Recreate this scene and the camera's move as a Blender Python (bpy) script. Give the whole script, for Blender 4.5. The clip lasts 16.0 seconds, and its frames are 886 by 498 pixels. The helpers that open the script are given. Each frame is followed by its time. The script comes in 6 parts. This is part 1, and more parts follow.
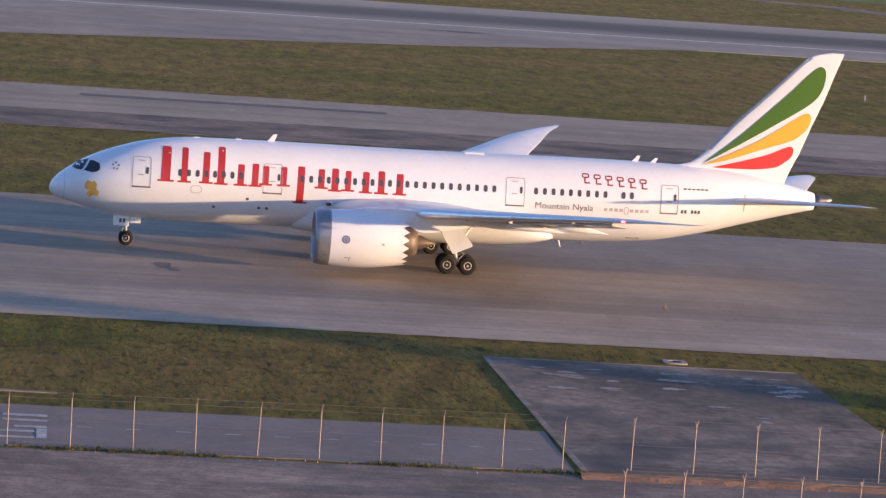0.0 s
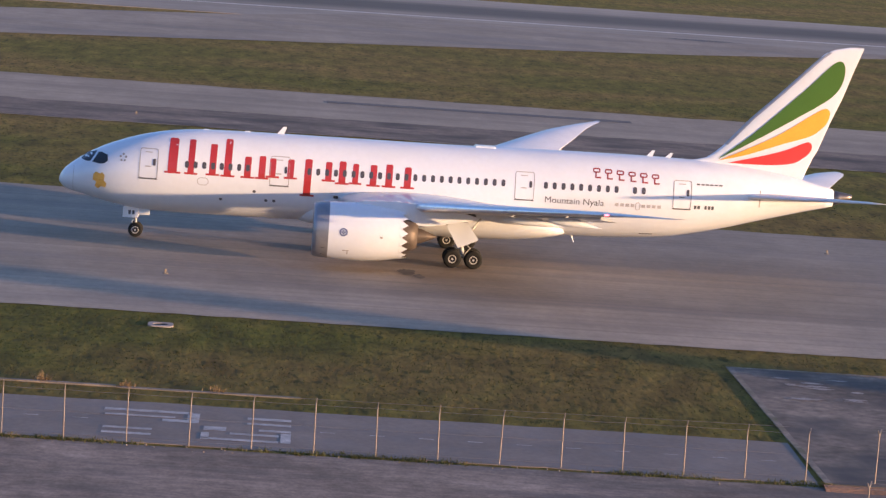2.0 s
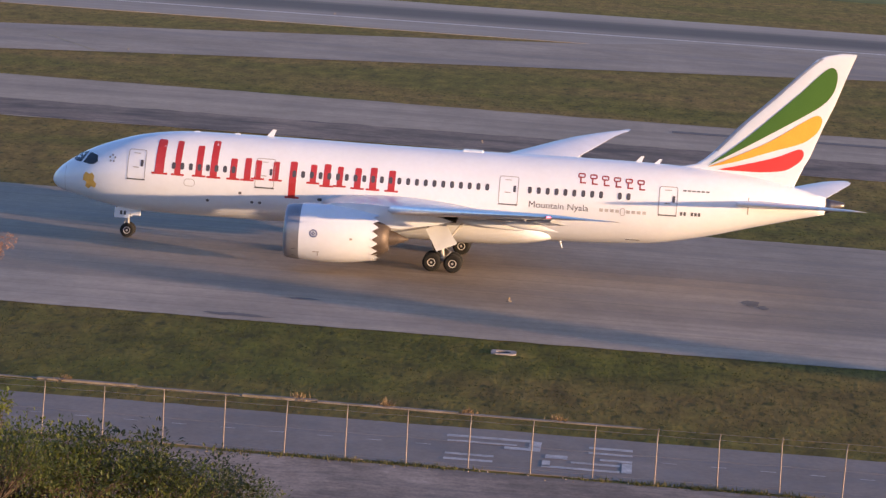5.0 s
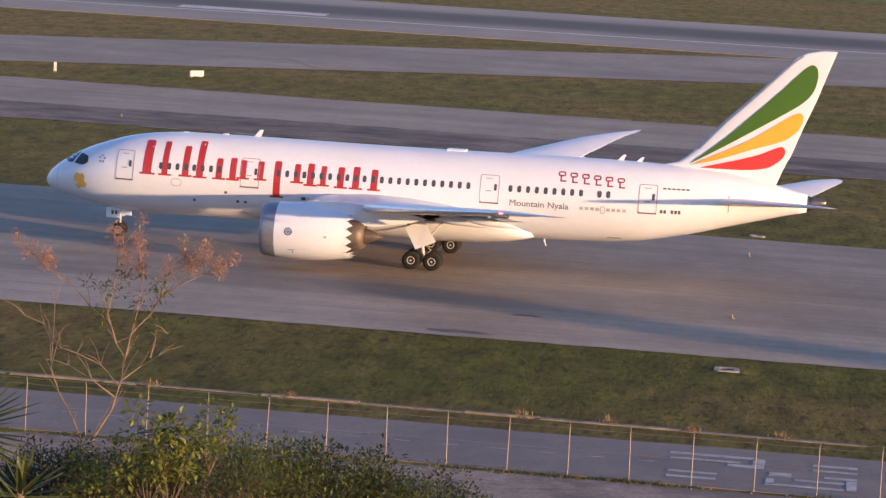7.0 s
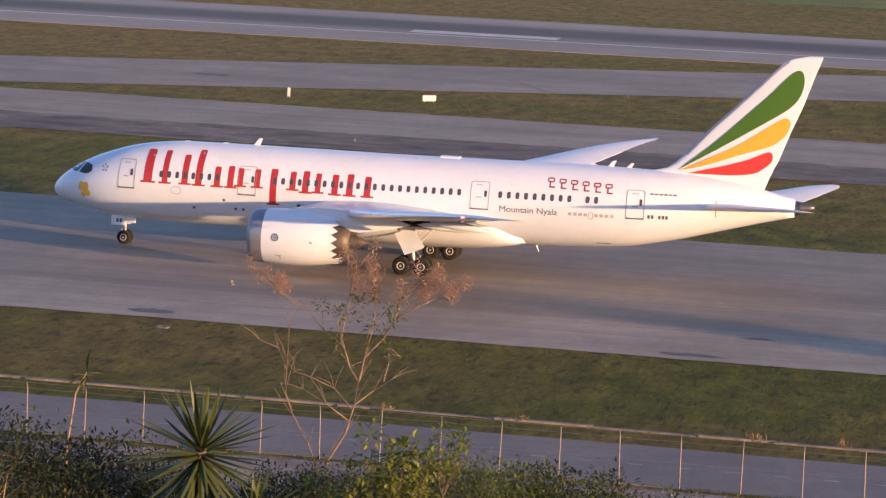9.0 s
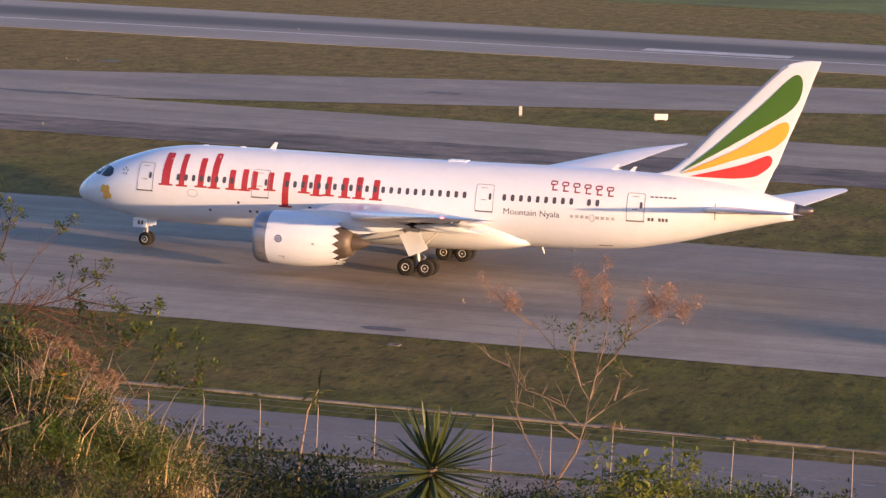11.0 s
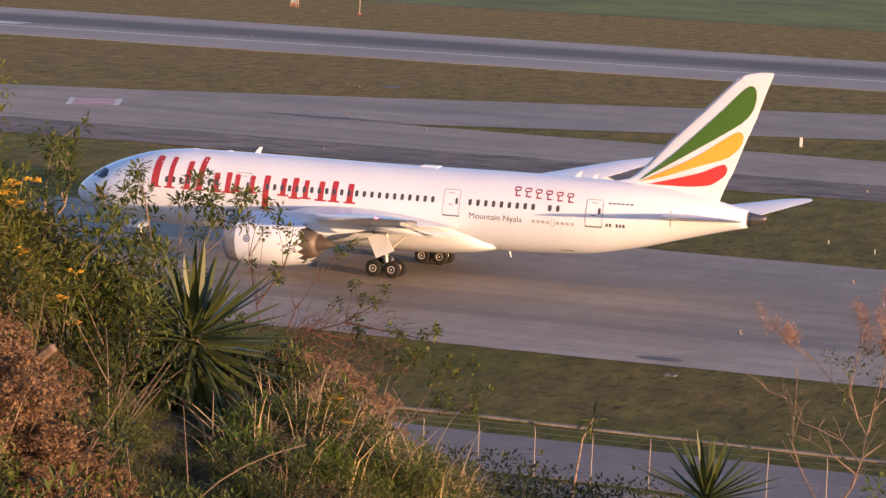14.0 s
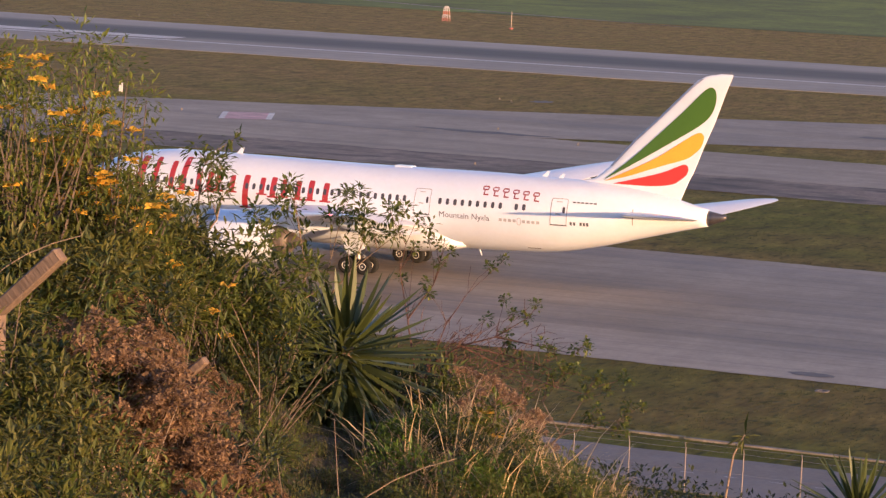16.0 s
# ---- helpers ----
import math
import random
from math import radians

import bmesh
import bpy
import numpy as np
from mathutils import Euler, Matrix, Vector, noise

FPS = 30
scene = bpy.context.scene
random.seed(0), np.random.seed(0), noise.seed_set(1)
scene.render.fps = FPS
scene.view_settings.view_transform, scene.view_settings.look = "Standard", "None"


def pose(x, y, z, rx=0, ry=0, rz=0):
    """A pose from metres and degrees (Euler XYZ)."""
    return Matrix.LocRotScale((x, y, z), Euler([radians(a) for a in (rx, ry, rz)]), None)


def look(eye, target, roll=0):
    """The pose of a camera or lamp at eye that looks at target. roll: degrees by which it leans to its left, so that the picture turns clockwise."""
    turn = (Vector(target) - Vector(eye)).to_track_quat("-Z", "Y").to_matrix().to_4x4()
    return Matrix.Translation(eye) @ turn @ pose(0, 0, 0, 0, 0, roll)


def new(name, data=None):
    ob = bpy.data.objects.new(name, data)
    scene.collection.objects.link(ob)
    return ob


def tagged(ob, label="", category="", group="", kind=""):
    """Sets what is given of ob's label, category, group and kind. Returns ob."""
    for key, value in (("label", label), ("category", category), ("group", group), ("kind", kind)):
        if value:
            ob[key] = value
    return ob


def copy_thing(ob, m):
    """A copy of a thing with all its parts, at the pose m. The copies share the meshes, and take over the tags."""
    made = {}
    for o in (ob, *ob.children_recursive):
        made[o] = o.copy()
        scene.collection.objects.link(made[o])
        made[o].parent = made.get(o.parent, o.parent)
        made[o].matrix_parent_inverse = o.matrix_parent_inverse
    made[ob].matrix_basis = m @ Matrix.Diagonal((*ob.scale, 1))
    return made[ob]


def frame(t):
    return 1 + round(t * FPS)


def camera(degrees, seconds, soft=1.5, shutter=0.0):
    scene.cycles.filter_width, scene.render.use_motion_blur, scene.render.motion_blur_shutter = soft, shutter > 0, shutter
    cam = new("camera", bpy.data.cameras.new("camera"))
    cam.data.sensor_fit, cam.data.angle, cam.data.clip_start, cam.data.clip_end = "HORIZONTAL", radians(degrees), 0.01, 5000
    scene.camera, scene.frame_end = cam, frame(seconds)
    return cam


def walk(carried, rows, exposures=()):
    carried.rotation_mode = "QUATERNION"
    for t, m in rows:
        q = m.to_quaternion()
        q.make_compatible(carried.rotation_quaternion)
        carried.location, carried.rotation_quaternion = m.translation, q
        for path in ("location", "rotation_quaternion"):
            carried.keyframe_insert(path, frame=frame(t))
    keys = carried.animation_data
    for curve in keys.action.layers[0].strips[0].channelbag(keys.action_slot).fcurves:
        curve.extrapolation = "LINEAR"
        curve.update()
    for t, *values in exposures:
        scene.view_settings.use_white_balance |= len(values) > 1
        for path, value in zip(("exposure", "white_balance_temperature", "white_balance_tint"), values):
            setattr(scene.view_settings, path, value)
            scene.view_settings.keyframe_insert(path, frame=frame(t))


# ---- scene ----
cam = camera(15.841, 16.0, soft=1.35)
EYE = (0.0, 0.0, 30.31)
TRACK = 223.31                      # distance of the taxiway's centre line from the camera
# seconds, heading to the right of straight across, pitch, lean (degrees)
PAN = (
    (0.0, 7.247, -7.415, 4.264),
    (0.5, 6.040, -7.448, 4.012),
    (1.0, 4.900, -7.499, 4.061),
    (1.5, 4.099, -7.550, 4.210),
    (2.0, 2.827, -7.580, 4.138),
    (2.5, 1.794, -7.584, 4.060),
    (3.0, 0.785, -7.640, 4.231),
    (3.5, -0.278, -7.658, 4.393),
    (4.0, -1.380, -7.559, 4.308),
    (6.5, -6.392, -7.465, 3.589),
    (7.0, -7.471, -7.445, 3.406),
    (7.5, -8.675, -7.408, 3.228),
    (8.0, -9.888, -7.291, 3.184),
    (8.5, -10.715, -7.249, 2.982),
    (9.0, -11.702, -7.239, 2.702),
    (11.5, -16.860, -7.007, 2.387),
    (12.0, -17.810, -6.928, 2.363),
    (12.5, -18.876, -6.923, 2.038),
    (13.0, -19.612, -6.928, 2.022),
    (13.5, -20.238, -6.892, 2.240),
    (14.0, -20.949, -6.790, 2.617),
    (14.5, -21.498, -6.729, 2.501),
    (15.0, -22.304, -6.754, 2.457),
    (15.5, -22.873, -6.687, 2.362),
    (16.0, -23.690, -6.650, 2.488),
)


def aim(yaw, pitch, lean):
    a, b = radians(yaw), radians(pitch)
    d = Vector((math.sin(a) * math.cos(b), math.cos(a) * math.cos(b), math.sin(b)))
    return look(EYE, Vector(EYE) + d * 100, lean)


walk(cam, [(t, aim(a, b, c)) for t, a, b, c in PAN], [(0, 1.17, 5310, 33.5), (16, 1.22, 5690, 37.5)])

# ---- light: a very low sun behind the camera's right shoulder, clear evening sky ----
SUN_TO = Vector((-0.925, 0.38, -0.0)).normalized()      # the way the light travels over the ground
SUN_ELEVATION = 4.8
world = bpy.data.worlds.new("evening_sky")
scene.world = world
world.use_nodes = True
wn = world.node_tree.nodes
sky = wn.new("ShaderNodeTexSky")
sky.sky_type = "NISHITA"
sky.sun_disc = False
sky.sun_elevation = radians(SUN_ELEVATION)
sky.sun_rotation = math.atan2(-SUN_TO.x, -SUN_TO.y)
sky.air_density, sky.dust_density, sky.ozone_density = 1.0, 0.6, 2.0
wn["Background"].inputs["Strength"].default_value = 0.15
world.node_tree.links.new(sky.outputs[0], wn["Background"].inputs[0])
sun = new("sun", bpy.data.lights.new("sun", "SUN"))
sun.data.energy, sun.data.angle, sun.data.color = 4.1, radians(0.6), (1.0, 0.635, 0.235)
sun.matrix_world = look((0, 0, 80), Vector((0, 0, 80)) + SUN_TO * math.cos(radians(SUN_ELEVATION)) - Vector((0, 0, math.sin(radians(SUN_ELEVATION)))))


# ---- materials ----
def material(name, colour, rough=0.6, metal=0.0, vary=0.15, scale=1.0, stretch=(1, 1, 1), bump=0.0, fine=None, coat=0.0,
             bands=None, stains=None, translucent=0.0, blotch=None, joints=None, edge=3.0):
    """Two scales of variation on one base colour; bands: (y, factor) steps across the ground; stains: (size, colour, amount);
    blotch: (scale, amount) of round patches; joints: (spacing, factor) of thin seams along x; edge: how far the bands' edges wander."""
    m = bpy.data.materials.new(name)
    m.use_nodes = True
    n, l = m.node_tree.nodes, m.node_tree.links
    b = n["Principled BSDF"]
    geo = n.new("ShaderNodeTexCoord")
    mp = n.new("ShaderNodeMapping")
    mp.inputs["Scale"].default_value = stretch
    l.new(geo.outputs["Object"], mp.inputs[0])

    def noisy(s, detail=4):
        t = n.new("ShaderNodeTexNoise")
        t.inputs["Scale"].default_value, t.inputs["Detail"].default_value = s, detail
        l.new(mp.outputs[0], t.inputs["Vector"])
        return t.outputs["Fac"]

    def ramp(src, a, c, lo=0.3, hi=0.7):
        r = n.new("ShaderNodeMapRange")
        r.inputs[1].default_value, r.inputs[2].default_value, r.inputs[3].default_value, r.inputs[4].default_value = lo, hi, a, c
        l.new(src, r.inputs[0])
        return r.outputs[0]

    def times(a, c):
        x = n.new("ShaderNodeMath")
        x.operation = "MULTIPLY"
        l.new(a, x.inputs[0])
        l.new(c, x.inputs[1])
        return x.outputs[0]

    big, small = noisy(scale), noisy(fine or scale * 9)
    f = times(ramp(big, 1 - vary, 1 + vary), ramp(small, 1 - vary * 0.7, 1 + vary * 0.7))
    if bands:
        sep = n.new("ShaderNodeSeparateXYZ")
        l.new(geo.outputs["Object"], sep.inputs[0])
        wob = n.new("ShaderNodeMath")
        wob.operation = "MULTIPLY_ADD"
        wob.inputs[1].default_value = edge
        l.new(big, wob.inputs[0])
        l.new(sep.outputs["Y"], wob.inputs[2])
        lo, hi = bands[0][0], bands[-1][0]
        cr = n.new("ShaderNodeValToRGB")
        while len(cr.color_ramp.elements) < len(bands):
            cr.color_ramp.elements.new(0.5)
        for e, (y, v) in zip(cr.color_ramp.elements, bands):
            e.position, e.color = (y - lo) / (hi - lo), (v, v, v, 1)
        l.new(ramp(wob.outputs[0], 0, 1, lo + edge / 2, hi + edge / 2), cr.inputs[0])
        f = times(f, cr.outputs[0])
    if blotch:
        for size, amount in ((blotch[0], blotch[1]), (blotch[0] * 5.3, blotch[1] * 0.6), (blotch[0] * 23, blotch[1] * 0.5)):
            t = n.new("ShaderNodeTexNoise")
            t.inputs["Scale"].default_value, t.inputs["Detail"].default_value = size, 5
            flat_map = n.new("ShaderNodeMapping")
            flat_map.inputs["Scale"].default_value = (0.55, 0.33, 1)
            l.new(geo.outputs["Object"], flat_map.inputs[0])
            l.new(flat_map.outputs[0], t.inputs["Vector"])
            f = times(f, ramp(t.outputs["Fac"], 1 - amount, 1 + amount, 0.38, 0.62))
    if joints:
        cut = n.new("ShaderNodeSeparateXYZ")
        l.new(geo.outputs["Object"], cut.inputs[0])
        pp = n.new("ShaderNodeMath")
        pp.operation = "PINGPONG"
        pp.inputs[1].default_value = joints[0] / 2
        l.new(cut.outputs["Y"], pp.inputs[0])
        f = times(f, ramp(pp.outputs[0], joints[1], 1.0, 0.05, 0.34))
    mix = n.new("ShaderNodeVectorMath")
    mix.operation = "SCALE"
    mix.inputs[0].default_value = colour
    l.new(f, mix.inputs["Scale"])
    out = mix.outputs[0]
    if stains:
        size, tint, amount = stains
        k = n.new("ShaderNodeMix")
        k.data_type = "RGBA"
        k.inputs[7].default_value = (*tint, 1)
        l.new(out, k.inputs[6])
        l.new(ramp(noisy(size, 6), 0, amount, 0.48, 0.66), k.inputs[0])
        out = k.outputs[2]
    l.new(out, b.inputs["Base Color"])
    b.inputs["Roughness"].default_value, b.inputs["Metallic"].default_value = rough, metal
    b.inputs["Coat Weight"].default_value = coat
    b.inputs["Coat Roughness"].default_value = 0.12
    if bump:
        bp = n.new("ShaderNodeBump")
        bp.inputs["Strength"].default_value, bp.inputs["Distance"].default_value = 1.0, bump
        l.new(small, bp.inputs["Height"])
        l.new(bp.outputs[0], b.inputs["Normal"])
    if translucent:
        b.inputs["Subsurface Weight"].default_value = 0.0
        tr = n.new("ShaderNodeBsdfTranslucent")
        l.new(out, tr.inputs[0])
        add = n.new("ShaderNodeMixShader")
        add.inputs[0].default_value = translucent
        l.new(b.outputs[0], add.inputs[1])
        l.new(tr.outputs[0], add.inputs[2])
        l.new(add.outputs[0], n["Material Output"].inputs[0])
    return m


def leafy(name, a, c, rough=0.55, translucent=0.35):
    """Foliage: the colour runs from a to c from leaf to leaf."""
    m = material(name, a, rough, translucent=translucent)
    n, l = m.node_tree.nodes, m.node_tree.links
    geo = n.new("ShaderNodeNewGeometry")
    k = n.new("ShaderNodeMix")
    k.data_type = "RGBA"
    k.inputs[6].default_value, k.inputs[7].default_value = (*a, 1), (*c, 1)
    l.new(geo.outputs["Random Per Island"], k.inputs[0])
    l.new(k.outputs[2], n["Principled BSDF"].inputs["Base Color"])
    for x in n:
        if x.type == "BSDF_TRANSLUCENT":
            l.new(k.outputs[2], x.inputs[0])
    return m


def turf(name, green, brown, dark, bump=0.055, patch=0.045, bands=None):
    """Mown grass: wide brown and green areas, tufts, and fine blades, with darker gaps between them."""
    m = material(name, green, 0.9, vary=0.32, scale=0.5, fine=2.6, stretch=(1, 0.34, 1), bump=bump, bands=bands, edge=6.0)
    n, l = m.node_tree.nodes, m.node_tree.links
    b = n["Principled BSDF"]
    b.inputs["Specular IOR Level"].default_value = 0.15
    geo = n.new("ShaderNodeTexCoord")
    shade = [x for x in n if x.type == "VECT_MATH"][0]

    def mask(size, lo, hi, stretch, detail=5):
        mp = n.new("ShaderNodeMapping")
        mp.inputs["Scale"].default_value = stretch
        l.new(geo.outputs["Object"], mp.inputs[0])
        t = n.new("ShaderNodeTexNoise")
        t.inputs["Scale"].default_value, t.inputs["Detail"].default_value = size, detail
        l.new(mp.outputs[0], t.inputs["Vector"])
        r = n.new("ShaderNodeMapRange")
        r.inputs[1].default_value, r.inputs[2].default_value = lo, hi
        l.new(t.outputs["Fac"], r.inputs[0])
        return r.outputs[0]

    def blend(fac, a, c):
        k = n.new("ShaderNodeMix")
        k.data_type = "RGBA"
        l.new(fac, k.inputs[0])
        if isinstance(a, tuple):
            k.inputs[6].default_value = (*a, 1)
        else:
            l.new(a, k.inputs[6])
        k.inputs[7].default_value = (*c, 1)
        return k.outputs[2]
    base = blend(mask(patch, 0.40, 0.60, (0.6, 1, 1)), green, brown)
    far = n.new("ShaderNodeSeparateXYZ")
    l.new(geo.outputs["Object"], far.inputs[0])
    dry = n.new("ShaderNodeMapRange")
    dry.inputs[1].default_value, dry.inputs[2].default_value, dry.inputs[4].default_value = 300, 430, 0.78
    l.new(far.outputs["Y"], dry.inputs[0])
    west = n.new("ShaderNodeMapRange")
    west.inputs[1].default_value, west.inputs[2].default_value, west.inputs[3].default_value = -170, -50, 1.0
    west.inputs[4].default_value = 0.25
    l.new(far.outputs["X"], west.inputs[0])
    both = n.new("ShaderNodeMath")
    both.operation = "MULTIPLY"
    l.new(dry.outputs[0], both.inputs[0])
    l.new(west.outputs[0], both.inputs[1])
    base = blend(both.outputs[0], base, (brown[0] * 1.25, brown[1] * 1.14, brown[2] * 1.35))
    base = blend(mask(0.55, 0.52, 0.74, (0.7, 0.3, 1)), base, tuple(0.5 * (p + q) * 1.25 for p, q in zip(green, brown)))
    base = blend(mask(1.5, 0.54, 0.70, (1, 0.36, 1)), base, dark)
    l.new(base, shade.inputs[0])
    return m


# bands paint the far grass lighter, in place of the low sun's brightening
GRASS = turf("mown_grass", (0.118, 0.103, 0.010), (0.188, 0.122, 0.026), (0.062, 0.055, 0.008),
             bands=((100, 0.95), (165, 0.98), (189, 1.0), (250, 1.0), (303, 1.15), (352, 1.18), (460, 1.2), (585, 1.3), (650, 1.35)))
ASPHALT = material("taxiway_asphalt", (0.310, 0.240, 0.168), 0.75, vary=0.09, scale=0.35, fine=1.7, stretch=(0.05, 1, 1), bump=0.004, edge=1.0,
                   bands=((188, 1.28), (202.4, 1.22), (203.4, 0.90), (208, 0.93), (216, 1.02), (221, 0.92), (226, 0.92), (232, 1.02), (241, 0.97), (243, 1.02), (252, 1.02)),
                   stains=(0.3, (0.17, 0.15, 0.145), 0.3), blotch=(0.2, 0.09), joints=(3.8, 0.87))
ASPHALT_B = material("second_taxiway_asphalt", (0.368, 0.283, 0.196), 0.8, vary=0.08, scale=0.3, fine=1.4, stretch=(0.05, 1, 1), edge=1.0,
                     bands=((302, 0.98), (323, 0.98), (334, 0.95), (337, 0.88), (341, 1.0), (352, 0.92)),
                     stains=(0.25, (0.155, 0.125, 0.11), 0.3), blotch=(0.16, 0.09), joints=(3.75, 0.92))
SHOULDER = material("dark_worn_shoulder", (0.205, 0.148, 0.106), 0.85, vary=0.2, scale=0.2, fine=0.9, stretch=(0.45, 0.8, 1), blotch=(0.16, 0.2),
                    stains=(0.3, (0.06, 0.044, 0.038), 0.85))
ASPHALT_C = material("link_asphalt", (0.330, 0.255, 0.180), 0.8, vary=0.12, scale=0.12, fine=0.9, stretch=(0.2, 1, 1),
                     stains=(0.1, (0.17, 0.155, 0.15), 0.4), blotch=(0.12, 0.10))
RUNWAY = material("runway_asphalt", (0.320, 0.256, 0.190), 0.75, vary=0.08, scale=0.2, fine=1.2, stretch=(0.02, 1, 1),
                  bands=((474, 1.12), (496, 1.1), (507, 0.95), (513, 0.55), (518, 0.36), (531, 0.36), (536, 0.6), (541, 1.15), (560, 1.3)), blotch=(0.05, 0.07))
ROAD = material("perimeter_road_asphalt", (0.228, 0.178, 0.140), 0.8, vary=0.09, scale=0.3, fine=3.0, bump=0.004,
                stains=(0.5, (0.18, 0.165, 0.16), 0.4), blotch=(0.25, 0.08))
GRAVEL = material("gravel", (0.250, 0.186, 0.140), 0.95, vary=0.30, scale=0.25, fine=2.5, bump=0.012, stretch=(0.25, 0.8, 1),
                  stains=(0.35, (0.09, 0.08, 0.078), 0.6), blotch=(0.4, 0.22))
PAD = material("weathered_concrete", (0.185, 0.140, 0.102), 0.85, vary=0.45, scale=0.16, fine=1.6, stretch=(0.75, 0.9, 1), blotch=(0.2, 0.25),
               stains=(0.2, (0.055, 0.05, 0.05), 0.9))
CONCRETE = material("pale_concrete", (0.33, 0.28, 0.245), 0.85, vary=0.2, scale=0.8, bump=0.01)
PALE_STAIN = material("pale_lime_stain", (0.33, 0.285, 0.25), 0.9, vary=0.25, scale=0.8)
EARTH = material("orange_earth", (0.27, 0.15, 0.085), 0.95, vary=0.25, scale=0.6, bump=0.05)
LINE_WHITE = material("worn_white_marking", (0.66, 0.58, 0.49), 0.7, vary=0.2, scale=0.4)
LINE_ROAD = material("faded_road_paint", (0.43, 0.395, 0.365), 0.8, vary=0.3, scale=1.2)
LINE_RED = material("worn_red_marking", (0.58, 0.33, 0.285), 0.7, vary=0.2, scale=0.4)
LINE_YELLOW = material("worn_yellow_marking", (0.34, 0.25, 0.12), 0.7, vary=0.3, scale=0.4)
PATCH = material("dark_tar_patch", (0.15, 0.128, 0.112), 0.8, vary=0.2, scale=1.0)
STEEL = material("galvanised_steel", (0.30, 0.25, 0.215), 0.5, 0.3, vary=0.15, scale=4.0)
KERB = material("mossy_concrete", (0.24, 0.195, 0.15), 0.9, vary=0.3, scale=0.9, stains=(0.5, (0.10, 0.10, 0.045), 0.7))
SIGN_WHITE = material("white_sign_paint", (0.50, 0.48, 0.46), 0.5, vary=0.05)
SIGN_DARK = material("dark_sign_edge", (0.04, 0.04, 0.04), 0.5)
SIGN_RED = material("faded_red_paint", (0.42, 0.12, 0.085), 0.5)
YELLOW_LAMP = material("yellow_lamp_housing", (0.42, 0.30, 0.15), 0.5)
WHITE = material("white_aircraft_paint", (0.76, 0.79, 0.84), 0.28, vary=0.025, scale=0.35, coat=0.4, stains=(0.5, (0.71, 0.72, 0.74), 0.25))
WING_GREY = material("light_grey_wing_paint", (0.74, 0.74, 0.76), 0.32, vary=0.05, scale=0.6, coat=0.2)
EDGE_METAL = material("bare_leading_edge_metal", (0.72, 0.73, 0.75), 0.3, 0.85, vary=0.06, scale=1.5)
LIP_METAL = material("grey_inlet_lip", (0.36, 0.36, 0.38), 0.38, 0.6, vary=0.08, scale=1.2)
CORE_METAL = material("heat_stained_metal", (0.115, 0.09, 0.075), 0.55, 0.4, vary=0.2, scale=1.5)
CONE_METAL = material("bare_cone_metal", (0.20, 0.175, 0.16), 0.36, 0.8, vary=0.15, scale=2.0)
# near-black that paints the shade inside ducts, bays and holes
DARK = material("painted_cavity_shade", (0.02, 0.02, 0.022), 0.7)
GLASS = material("dark_window_glass", (0.035, 0.037, 0.042), 0.12, vary=0.02)
FIN_GREY = material("grey_fin_edge", (0.40, 0.41, 0.44), 0.4)
PANE = material("dimmed_cabin_window", (0.085, 0.078, 0.085), 0.2, vary=0.1)
SEAM = material("grey_seam", (0.33, 0.31, 0.30), 0.5)
RED = material("red_livery_paint", (0.43, 0.036, 0.03), 0.3, vary=0.05, coat=0.3)
FIN_RED = material("bright_red_livery_paint", (0.80, 0.055, 0.04), 0.3, vary=0.04, coat=0.3)
DARK_RED = material("dark_red_livery_paint", (0.30, 0.05, 0.05), 0.35)
GREEN = material("green_livery_paint", (0.065, 0.15, 0.018), 0.3, vary=0.04, coat=0.3)
YELLOW = material("yellow_livery_paint", (0.85, 0.42, 0.03), 0.3, vary=0.04, coat=0.3)
GOLD = material("gold_livery_paint", (0.60, 0.38, 0.08), 0.35)
INK = material("dark_grey_lettering", (0.10, 0.10, 0.11), 0.4)
PALE_INK = material("pale_grey_lettering", (0.42, 0.41, 0.41), 0.4)
NAVY = material("navy_emblem", (0.07, 0.09, 0.22), 0.4)
RUBBER = material("tyre_rubber", (0.012, 0.0115, 0.011), 0.95, vary=0.2, scale=3)
RIM_DARK = material("dark_wheel_hub", (0.03, 0.028, 0.026), 0.6, 0.2)
RIM = material("pale_wheel_metal", (0.55, 0.53, 0.50), 0.45, 0.2, vary=0.15, scale=3)
STRUT = material("grey_gear_paint", (0.42, 0.41, 0.40), 0.4, 0.2, vary=0.15, scale=2)
BARK = material("dry_pale_bark", (0.30, 0.21, 0.14), 0.9, vary=0.25, scale=6, bump=0.01)
BARK_GREY = material("greyish_sapling_bark", (0.21, 0.15, 0.105), 0.9, vary=0.25, scale=6, bump=0.006)
BARK_DARK = material("dark_bark", (0.11, 0.08, 0.06), 0.9, vary=0.25, scale=6, bump=0.01)
TIMBER = material("weathered_timber", (0.17, 0.115, 0.08), 0.85, vary=0.25, scale=3, stretch=(1, 1, 0.2), bump=0.01)
SOIL = material("hillside_soil", (0.055, 0.045, 0.024), 0.95, vary=0.3, scale=0.8, bump=0.1, stains=(0.6, (0.03, 0.038, 0.012), 0.8))
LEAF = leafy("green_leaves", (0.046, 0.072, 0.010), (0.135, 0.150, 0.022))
# lighter leaf colour that paints sunlight onto the bushes
LEAF_SUN = leafy("sun_tinted_green_leaves", (0.090, 0.128, 0.012), (0.225, 0.232, 0.036), 0.5, 0.4)
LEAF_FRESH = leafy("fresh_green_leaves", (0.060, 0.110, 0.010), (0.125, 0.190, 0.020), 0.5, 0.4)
# dark leaf colour for dark bushes, also painting shade into the slope's shrubs
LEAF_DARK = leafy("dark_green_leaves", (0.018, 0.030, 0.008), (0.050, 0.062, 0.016))
